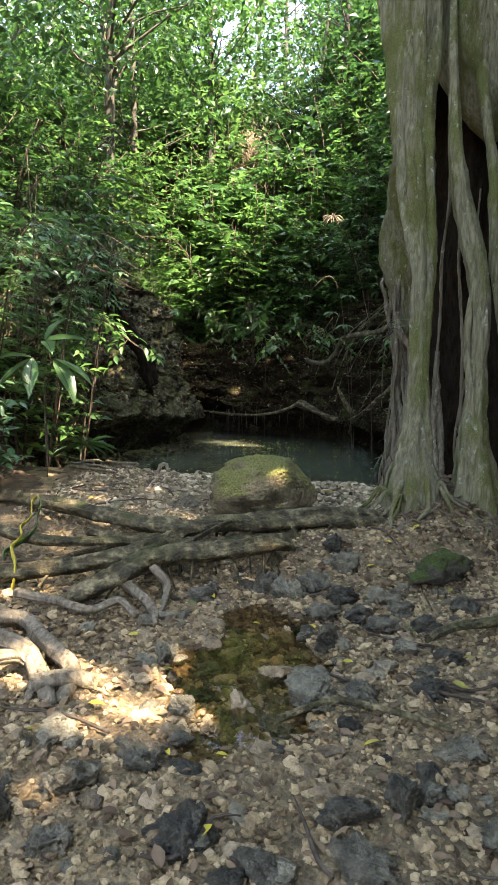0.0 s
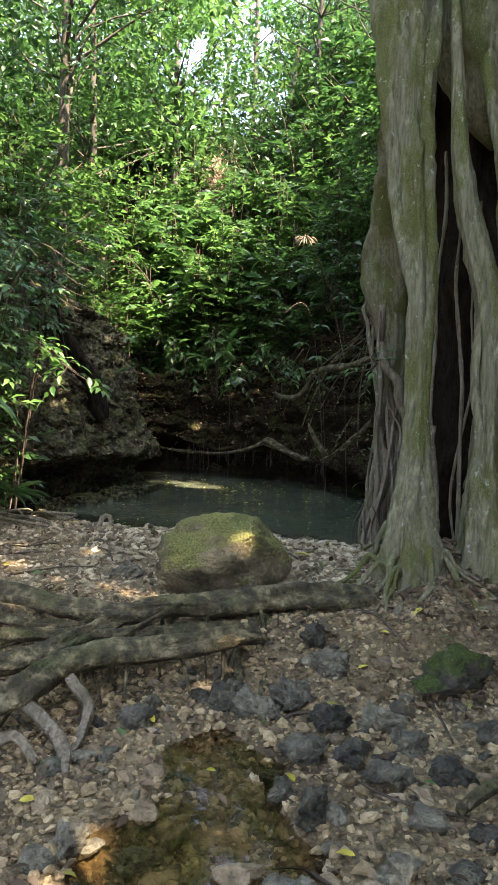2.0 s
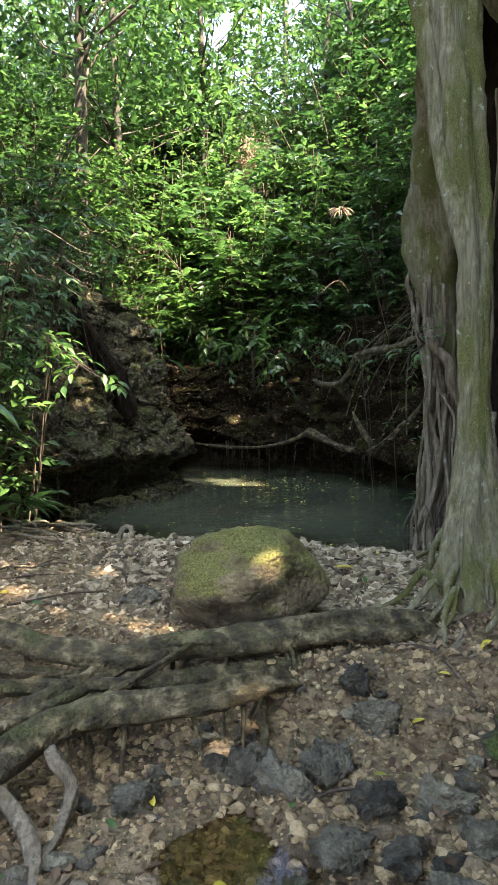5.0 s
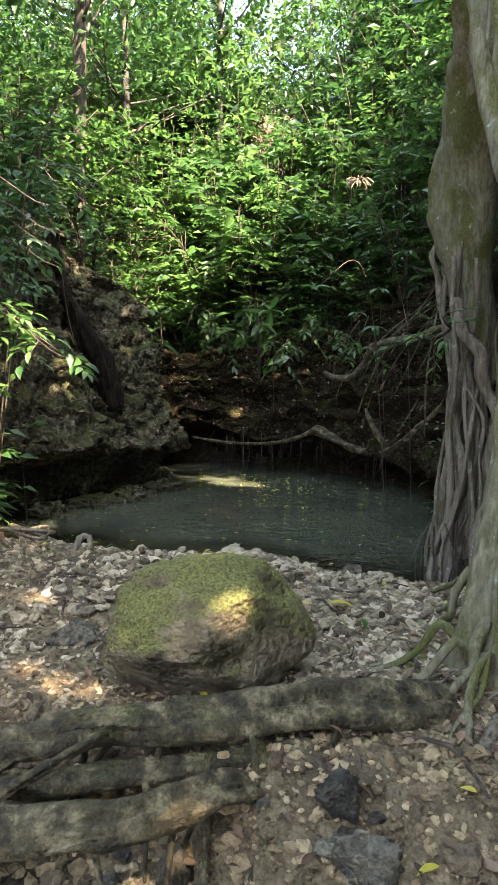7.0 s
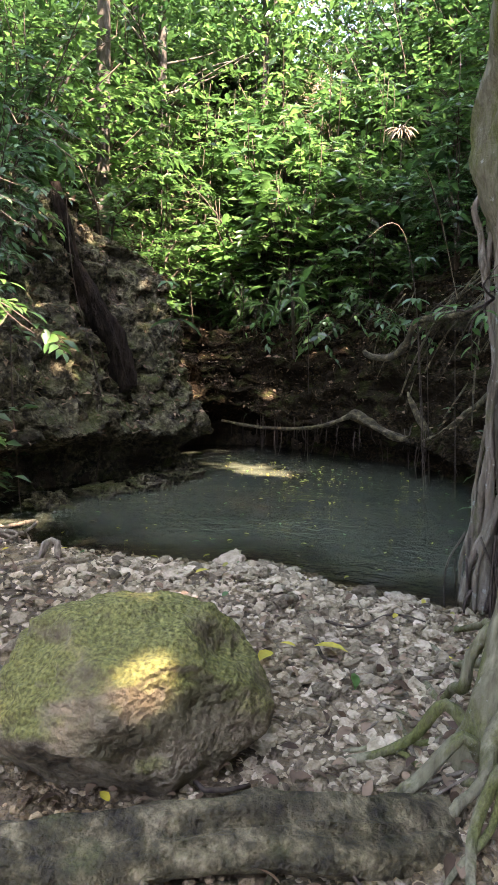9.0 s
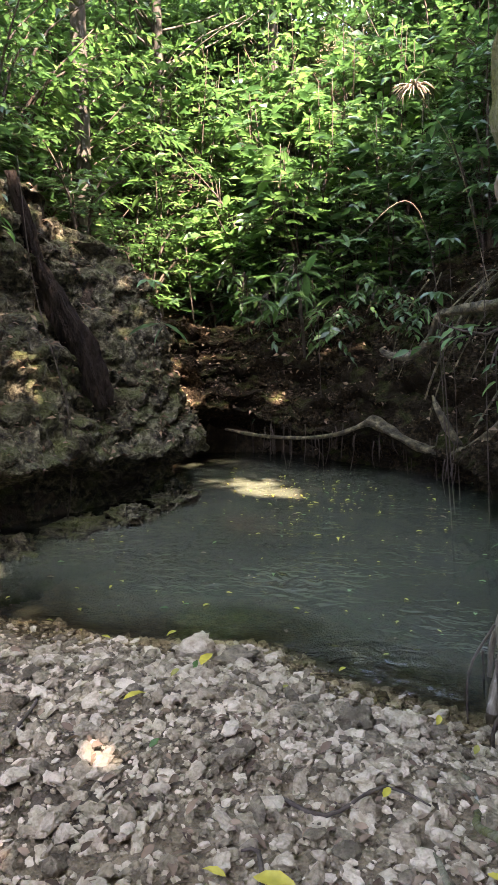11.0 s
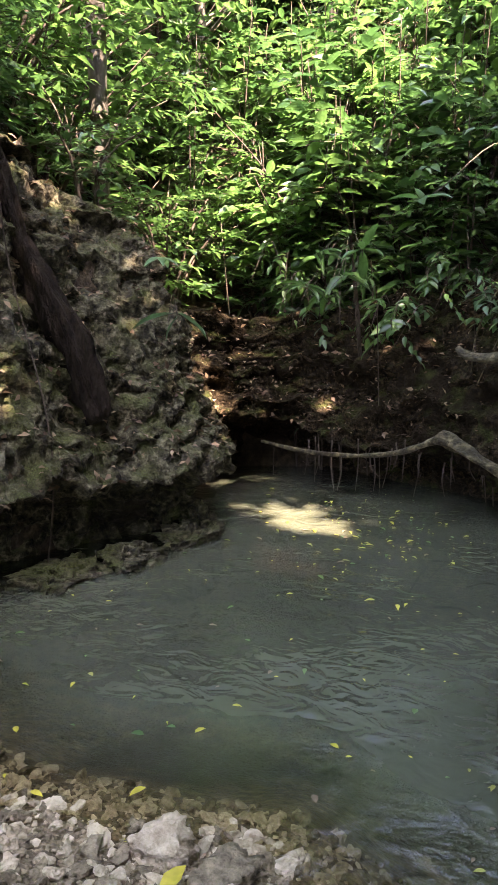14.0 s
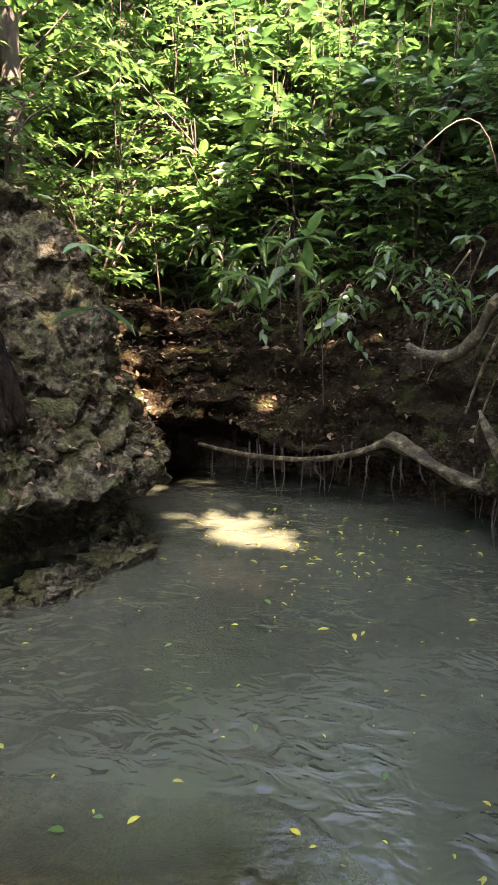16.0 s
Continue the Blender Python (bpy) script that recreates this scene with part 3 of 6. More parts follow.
# ---- boulder ----
v, f = ico(5)
v = np.sign(v) * np.abs(v) ** 0.82
v = v / np.abs(v).max(axis=0)
for n0, c0 in [((0.72, -0.66, 0.02), 0.74), ((0.05, -0.85, -0.5), 0.80), ((-0.5, -0.6, 0.6), 0.97), ((0.9, -0.3, -0.3), 0.92), ((-0.9, -0.2, 0.3), 0.98), ((0.25, -0.9, -0.25), 0.9), ((-0.35, -0.8, -0.4), 0.93), ((0.8, 0.0, 0.65), 0.95), ((0.1, -0.25, 1.0), 0.97), ((-0.8, 0.1, 0.7), 1.02)]:
    n0 = np.array(n0) / np.linalg.norm(n0)
    v -= np.maximum(v @ n0 - c0, 0)[:, None] * n0 * 0.97
v = v * (1 + fbm(v, 1.9, 5, 0.6) * 0.06 - np.abs(fbm(v + 7, 2.6, 5, 0.6)) * 0.085)[:, None] * np.array([0.415, 0.34, 0.29])
tuck = sstep(0.0, -0.34, v[:, 2])
v[:, 0] *= 1 - 0.33 * tuck
v[:, 1] *= 1 - 0.22 * tuck
v[:, 2] += fbm(v, 14, 3) * 0.008
g = Geo()
g.add(v, f)
bo = part("boulder", g, M_BOULDER)
bo.location = (0.085, 5.10, 0.355)
tagged(bo, "large rounded boulder with green moss on its top", "boulder")


def limb(name, parent, pts, radii, mat, sides=10, label="", **kw):
    g = Geo()
    v, f = tube(pts, radii, sides, **kw)
    o = np.array(parent.matrix_basis.translation) if parent is not None else np.zeros(3)
    g.add(v - o, f)
    return part(name, g, mat, parent, label)


# where sun falls through gaps of the crowns: place and radius
SPOTS = [(-0.42, 2.78, 0, -0.07), (-0.36, 2.45, 0, 0.0), (-0.6, 2.3, 0, -0.1), (-0.05, 2.8, 0, -0.06), (-0.5, 1.95, 0, -0.12), (-0.14, 2.4, 0, -0.12), (0.0, 4.8, 0.53, -0.10), (0.15, 4.8, 0.53, -0.06), (-1.55, 11.4, 1.45, 0.16), (-0.75, 11.15, 0, 0.24), (-0.42, 11.0, 0, 0.06), (-0.2, 10.2, 0, -0.1),
         (-2.05, 8.95, 1.5, -0.08), (-1.2, 22.8, 8.2, 0.7), (-0.85, 2.75, 0.05, 0.0), (-1.8, 7.0, 0.5, 0.03), (-1.55, 7.05, 1.7, 0.26), (-1.3, 7.0, 1.5, 0.1)]


# clears leaves between each chosen spot and the sun, so patches get lit
def in_shaft(p):
    for sx, sy, sz, r in SPOTS:
        q = np.array([sx, sy, sz])
        w = p - q
        s = np.array(SUN_TO)
        dist = np.linalg.norm(w - s * (w @ s)[:, None], axis=1)
        p = p[dist > r + 0.24]
    return p


# gaps between the crowns through which the open sky shows: from where, which way, half-width
CLEARING, POOL, PUDDLE = (0.26, 0.9, 1.39), (0.4, 8.2, 0.0), (0.13, 2.8, -0.05)
GAPS = [(CLEARING, (-0.105, 0.899, 0.425), 0.022), (CLEARING, (-0.017, 0.897, 0.442), 0.019), (CLEARING, (-0.21, 0.902, 0.377), 0.014), (CLEARING, (-0.293, 0.881, 0.37), 0.01), (CLEARING, (-0.064, 0.955, 0.29), 0.024),
        (PUDDLE, (-0.06, 0.855, 0.515), 0.02), (PUDDLE, (-0.03, 0.82, 0.57), 0.028), (PUDDLE, (-0.03, 0.79, 0.61), 0.035), (PUDDLE, (0.0, 0.76, 0.65), 0.06), (POOL, (0.05, 0.66, 0.75), 0.14), (POOL, (0.15, 0.55, 0.82), 0.13)]
gap_rng = np.random.default_rng(4)


def off_gaps(p):
    for eye, way, r in GAPS:
        w = p - np.array(eye)
        w = w / np.linalg.norm(w, axis=1)[:, None]
        p = p[np.linalg.norm(w - np.array(way) / np.linalg.norm(way) + 0.4 * r * np.sin(w[:, [1, 2, 0]] * 160), axis=1) > r * gap_rng.uniform(0.5, 1.2, len(p))]
    return p


# ---- the strangler fig ----
PILLAR = [(1.24, 5.12, 0.2), (1.24, 5.12, 0.45), (1.24, 5.15, 0.63), (1.25, 5.2, 0.84), (1.26, 5.27, 1.08), (1.27, 5.34, 1.43), (1.28, 5.42, 1.79), (1.29, 5.5, 2.16), (1.27, 5.58, 2.54), (1.25, 5.65, 2.92), (1.24, 5.75, 3.32), (1.25, 5.9, 4.13), (1.24, 5.95, 4.53), (1.38, 6.3, 5.8), (1.6, 6.4, 9.5)]
LROPE = [(1.25, 5.42, 1.8), (1.24, 5.46, 2.09), (1.2, 5.58, 2.39), (1.17, 5.7, 2.67), (1.14, 5.8, 3.04), (1.09, 5.9, 3.57), (1.04, 6.0, 4.18), (1.01, 6.05, 4.59), (1.15, 6.3, 6.0)]
fig = thing("fig_tree", "old fig tree with mossy fluted trunk and hanging roots", "tree", at=(1.6, 6.2, 0.1))
limb("trunk", fig, PILLAR, [0.19, 0.15, 0.118, 0.088, 0.072, 0.066, 0.072, 0.08, 0.084, 0.092, 0.108, 0.135, 0.15, 0.2, 0.22], M_BARK, 40, "grey-green fluted main stem", step=0.03, rough=0.08, bumps=6, flutes=5, flute=0.15, grain=0.6, twist=0.35)
limb("trunk", fig, LROPE, [0.025, 0.042, 0.054, 0.063, 0.072, 0.082, 0.10, 0.11, 0.14], M_BARK, 24, "grey-green fluted side stem", step=0.04, rough=0.1, bumps=5, flutes=3, flute=0.14, grain=0.4, twist=0.4)
# solid near-black column; the shade of the trunk's hollow is its colour
limb("hollow_shade", fig, [(2.12, 7.0, 0.0), (2.12, 7.0, 1.5), (2.1, 6.95, 2.6), (2.05, 6.9, 3.5), (1.95, 6.8, 4.2)],
     [0.5, 0.42, 0.42, 0.44, 0.4], M_ROTTEN_SHADE, 40, "near-black column standing in for the trunk's shaded hollow", step=0.08, rough=0.14, bumps=2.5, flutes=7, flute=0.12, grain=0.3)
limb("trunk", fig, [(2.05, 6.35, 3.35), (1.93, 6.3, 3.7), (1.85, 6.3, 4.2), (1.8, 6.35, 5.0), (1.85, 6.5, 7.0), (1.9, 6.5, 9.0)],
     [0.12, 0.3, 0.42, 0.46, 0.45, 0.4], M_BARK, 40, "broad grey upper trunk", step=0.06, rough=0.14, bumps=2.5, flutes=6, flute=0.08, grain=0.4)
limb("hanging_root", fig, [(1.5, 6.0, 4.4), (1.45, 5.65, 3.77), (1.47, 5.6, 3.45), (1.49, 5.55, 3.08), (1.54, 5.5, 2.71), (1.6, 5.45, 2.41), (1.66, 5.4, 2.16), (1.69, 5.36, 1.94), (1.71, 5.32, 1.73), (1.7, 5.3, 1.45), (1.68, 5.25, 1.1), (1.67, 5.2, 0.82), (1.68, 5.15, 0.55), (1.7, 5.12, 0.2)],
     [0.03, 0.03, 0.036, 0.048, 0.064, 0.072, 0.07, 0.068, 0.058, 0.055, 0.076, 0.10, 0.14, 0.19], M_BARK, 32, "mossy buttress root", step=0.03, rough=0.12, bumps=7, flutes=5, flute=0.16, grain=0.45, twist=0.5)
limb("hanging_root", fig, [(1.68, 5.36, 2.05), (1.65, 5.34, 1.94), (1.61, 5.32, 1.66), (1.61, 5.28, 1.44), (1.64, 5.24, 1.23), (1.66, 5.2, 0.9)], [0.03, 0.031, 0.03, 0.031, 0.036, 0.04], M_BARK, 12, step=0.04, rough=0.2, grain=0.4)
limb("hanging_root", fig, [(1.78, 6.15, 4.2), (1.77, 5.92, 3.6), (1.83, 5.7, 2.9), (1.86, 5.6, 2.2), (1.95, 5.5, 1.5), (1.98, 5.4, 0.7), (2.05, 5.3, 0.05)], [0.06, 0.05, 0.04, 0.045, 0.04, 0.04, 0.06], M_BARK, 12, step=0.05, rough=0.25)
limb("trunk", fig, [(1.66, 7.4, 1.35), (1.60, 7.42, 1.6), (1.50, 7.45, 1.95), (1.43, 7.45, 2.3), (1.41, 7.4, 2.7), (1.38, 7.1, 3.2), (1.33, 6.5, 4.2), (1.4, 6.4, 5.5)],
     [0.03, 0.06, 0.12, 0.18, 0.18, 0.15, 0.13, 0.12], M_BARK, 20, "lichen-spotted side stem", step=0.05, rough=0.2, bumps=5, flutes=3, flute=0.15, grain=0.5, twist=0.5)
HANG = [
    ([(1.21, 7.45, 2.35), (1.18, 7.42, 2.1), (1.22, 7.4, 1.9), (1.33, 7.4, 1.58), (1.38, 7.38, 1.27), (1.32, 7.4, 0.91), (1.30, 7.42, 0.5), (1.33, 7.4, -0.1)], 0.022),
    ([(1.29, 7.3, 2.3), (1.29, 7.3, 2.0), (1.41, 7.28, 1.5), (1.49, 7.25, 1.04), (1.46, 7.3, 0.69), (1.41, 7.3, 0.37), (1.44, 7.3, -0.1)], 0.03),
    ([(1.29, 7.1, 1.9), (1.33, 7.02, 1.68), (1.44, 7.0, 1.42), (1.55, 6.95, 1.14), (1.52, 6.9, 0.9), (1.45, 6.85, 0.4), (1.42, 6.8, -0.05)], 0.045),
    ([(1.36, 7.35, 1.5), (1.34, 7.3, 1.0), (1.38, 7.25, 0.6), (1.33, 7.2, 0.3), (1.3, 7.1, -0.1)], 0.035),
    ([(1.44, 7.25, 1.3), (1.43, 7.2, 0.9), (1.36, 7.3, 0.5), (1.4, 7.35, 0.1), (1.38, 7.4, -0.15)], 0.02),
    ([(1.30, 7.4, 1.0), (1.26, 7.45, 0.6), (1.27, 7.48, 0.2), (1.25, 7.5, -0.15)], 0.014),
    ([(1.52, 7.3, 1.1), (1.55, 7.35, 0.6), (1.48, 7.4, 0.2), (1.5, 7.45, -0.1)], 0.03),
    ([(1.22, 7.42, 1.9), (1.26, 7.35, 1.7), (1.40, 7.2, 1.3), (1.5, 7.1, 0.9), (1.47, 7.0, 0.4), (1.5, 6.9, 0.0)], 0.012),
    ([(1.6, 6.6, 1.5), (1.62, 6.4, 0.9), (1.6, 6.2, 0.4), (1.6, 6.0, 0.0)], 0.03),
    ([(1.55, 6.2, 1.2), (1.52, 6.0, 0.7), (1.5, 5.8, 0.3), (1.45, 5.65, 0.1)], 0.025),
]
hr = np.random.default_rng(31)


def wavy(pts, amp):
    """The line with small bends put between its points."""
    out = [np.array(pts[0], float)]
    for p, q in zip(pts, pts[1:]):
        p, q = np.array(p, float), np.array(q, float)
        out += [(p + q) / 2 + hr.normal(0, amp, 3) * np.array([1, 1, 0.3]), q + hr.normal(0, amp * 0.4, 3)]
    return [tuple(p) for p in out]


for k in range(11):
    top = np.array([hr.uniform(1.24, 1.62), hr.uniform(7.15, 7.5), hr.uniform(1.5, 2.2)])
    foot = np.array([hr.uniform(1.22, 1.72), hr.uniform(6.95, 7.45), -0.12])
    HANG.append(([top, top * 0.7 + foot * 0.3, top * 0.35 + foot * 0.65, foot], hr.uniform(0.008, 0.026)))
for k in range(4):
    top = np.array([hr.uniform(1.55, 2.0), hr.uniform(6.3, 6.5), hr.uniform(2.2, 3.4)])
    foot = np.array([top[0] + hr.normal(0, 0.15), hr.uniform(5.8, 6.3), 0.1])
    HANG.append(([top, top * 0.7 + foot * 0.3, top * 0.35 + foot * 0.65, foot], hr.uniform(0.008, 0.016)))
for pts, r in HANG:
    pts = wavy([(p[0] + 0.06, p[1] + 0.05, p[2]) for p in pts], 0.03)
    limb("hanging_root", fig, pts, np.linspace(r * 0.8, r * 1.2, len(pts)), M_AERIAL, 9, step=0.03, rough=0.3, bumps=12, grain=0.3, twist=1.0)
for k in range(44):
    c = np.array([hr.uniform(1.24, 1.78), hr.uniform(6.95, 7.5), hr.uniform(0.15, 0.5)])
    e = c + np.array([hr.normal(0, 0.05), hr.normal(0, 0.05), 0])
    limb("rootlet", fig, [tuple(c), (e[0], e[1], c[2] * 0.5), (e[0] + hr.normal(0, 0.02), e[1], -0.1)], [0.008, 0.007, 0.004], M_TWIG, 5, step=0.05, rough=0.3)
# rope-like roots grown onto the main stem, parting at its foot
for k in range(6):
    a0, z1 = hr.uniform(2.4, 6.6), hr.uniform(0.9, 1.9)
    zz = np.linspace(z1, 0.35, 7)
    P = np.array(PILLAR)
    pts = []
    for j, z in enumerate(zz):
        a1 = a0 + 0.5 * math.sin(2.2 * z + k) + 0.25 * j / 6
        rr = np.interp(z, [0.2, 0.45, 0.63, 0.84, 1.4, 2.2, 3.0], [0.19, 0.15, 0.118, 0.088, 0.066, 0.08, 0.1]) * (0.96 if j else 0.7)
        pts.append((np.interp(z, P[:, 2], P[:, 0]) + math.cos(a1) * rr, np.interp(z, P[:, 2], P[:, 1]) + math.sin(a1) * rr, z))
    w = np.array([math.cos(a1), math.sin(a1)])
    for out, dz in ((0.08, 0.16), (0.18, 0.06), (0.32, 0.01), (0.5, -0.05)):
        q = np.array(pts[6][:2]) + w * out + hr.normal(0, 0.02, 2)
        pts.append((q[0], q[1], max(ground_at(q[0], q[1]) + dz, 0)))
    r = hr.uniform(0.008, 0.016)
    limb("surface_root", fig, pts, list(np.linspace(r * 0.6, r * 1.15, 7)) + [r, r * 0.85, r * 0.7, r * 0.4], M_BARK, 11, step=0.03, rough=0.25, bumps=9, flutes=2, flute=0.1, grain=0.5, twist=1.2)
rg = np.random.default_rng(55)
FEET = [
    ([(1.12, 5.3, 0.62), (1.05, 5.32, 0.42), (1.0, 5.45, 0.26), (0.96, 5.7, 0.2), (0.88, 5.9, 0.18)], 0.031),
    ([(1.3, 4.98, 0.55), (1.3, 4.86, 0.35), (1.2, 4.72, 0.2), (1.22, 4.5, 0.1)], 0.031),
    ([(1.4, 5.0, 0.5), (1.48, 4.86, 0.3), (1.52, 4.68, 0.16), (1.44, 4.5, 0.08)], 0.025),
    ([(1.15, 5.08, 0.5), (1.07, 4.97, 0.34), (0.97, 4.9, 0.26), (0.86, 4.86, 0.22)], 0.037),
    ([(1.6, 5.1, 0.35), (1.58, 4.9, 0.2), (1.68, 4.7, 0.12), (1.6, 4.45, 0.06)], 0.022),
    ([(1.5, 5.1, 0.35), (1.42, 4.88, 0.22), (1.3, 4.78, 0.15), (1.2, 4.62, 0.1), (1.05, 4.62, 0.1)], 0.02),
    ([(1.9, 5.1, 0.3), (1.88, 4.85, 0.14), (1.78, 4.65, 0.1), (1.9, 4.4, 0.06)], 0.02),
    ([(1.75, 5.1, 0.35), (1.85, 4.95, 0.2), (2.0, 4.85, 0.12), (2.2, 4.85, 0.1)], 0.022),
    ([(1.2, 5.2, 0.5), (1.12, 5.12, 0.3), (1.08, 5.0, 0.24), (1.0, 5.06, 0.22), (0.87, 5.2, 0.22), (0.69, 5.24, 0.2)], 0.028),
    ([(1.14, 5.5, 0.42), (1.08, 5.85, 0.24), (1.02, 6.1, 0.21), (0.9, 6.22, 0.2)], 0.022),
    ([(1.2, 5.9, 0.4), (1.14, 6.2, 0.25), (1.12, 6.5, 0.17), (1.02, 6.72, 0.10)], 0.022),
    ([(1.35, 5.05, 0.35), (1.38, 4.85, 0.2), (1.55, 4.7, 0.12), (1.8, 4.6, 0.1)], 0.031),
    ([(1.72, 5.15, 0.25), (1.62, 4.95, 0.14), (1.5, 4.8, 0.09), (1.36, 4.74, 0.08)], 0.019),
    ([(1.78, 5.1, 0.2), (1.8, 4.9, 0.1), (1.75, 4.7, 0.08), (1.85, 4.5, 0.06)], 0.019),
    ([(1.7, 5.1, 0.2), (1.66, 4.9, 0.1), (1.7, 4.75, 0.09), (1.62, 4.6, 0.07)], 0.018),
    ([(1.86, 5.15, 0.2), (1.95, 4.9, 0.1), (1.98, 4.7, 0.08), (2.1, 4.55, 0.06)], 0.028),
    ([(1.25, 5.05, 0.3), (1.15, 4.85, 0.22), (1.0, 4.72, 0.16), (0.85, 4.62, 0.1)], 0.02),
    ([(1.3, 5.0, 0.3), (1.22, 4.8, 0.2), (1.1, 4.66, 0.12), (1.05, 4.5, 0.06)], 0.015),
]
for k in range(64):
    a = rg.uniform(2.6, 6.6)
    o = np.array([1.27, 5.2]) if k % 2 else np.array([1.75, 5.2])
    w = np.array([math.cos(a), math.sin(a)])
    e, ln = rg.normal(0, 0.08, 2), rg.uniform(0.35, 0.75)
    FEET.append(([(*(o + w * 0.12), 0.42), (*(o + w * 0.2), 0.3), (*(o + w * 0.5 * ln + e), 0.2), (*(o + w * 0.8 * ln - e), 0.1), (*(o + w * ln + e), 0.1)], rg.uniform(0.008, 0.022)))
for pts, r in FEET:
    r *= 0.66
    pts = [p if k < 2 else (p[0], p[1], ground_at(p[0], p[1]) + (r * 0.6 if k < len(pts) - 1 else -0.03)) for k, p in enumerate(pts)]
    limb("surface_root", fig, wavy(pts, 0.012), np.linspace(r, r * 0.35, len(pts) * 2 - 1), M_BARK if r > 0.014 else M_AERIAL, 9, step=0.03, rough=0.3, bumps=12, grain=0.4, twist=1.0)
crown = Geo()
for k in range(140):
    c = np.array([1.8, 6.2, 9.6]) + rg.normal(0, 1, 3) * np.array([1.7, 1.7, 0.8])
    pos = c + rg.normal(0, 0.4, (40, 3))
    pos = off_gaps(in_shaft(pos))
    m = len(pos)
    ln = 0.3 * rg.uniform(0.7, 1.2, m)
    leaves(crown, pos - np.array([1.6, 6.2, 0.1]), rg.normal(0, 1, (m, 3)), np.array([0, 0, 1.0]) + rg.normal(0, 0.5, (m, 3)), ln, ln * 0.45)
part("crown", crown, M_LEAF, fig)

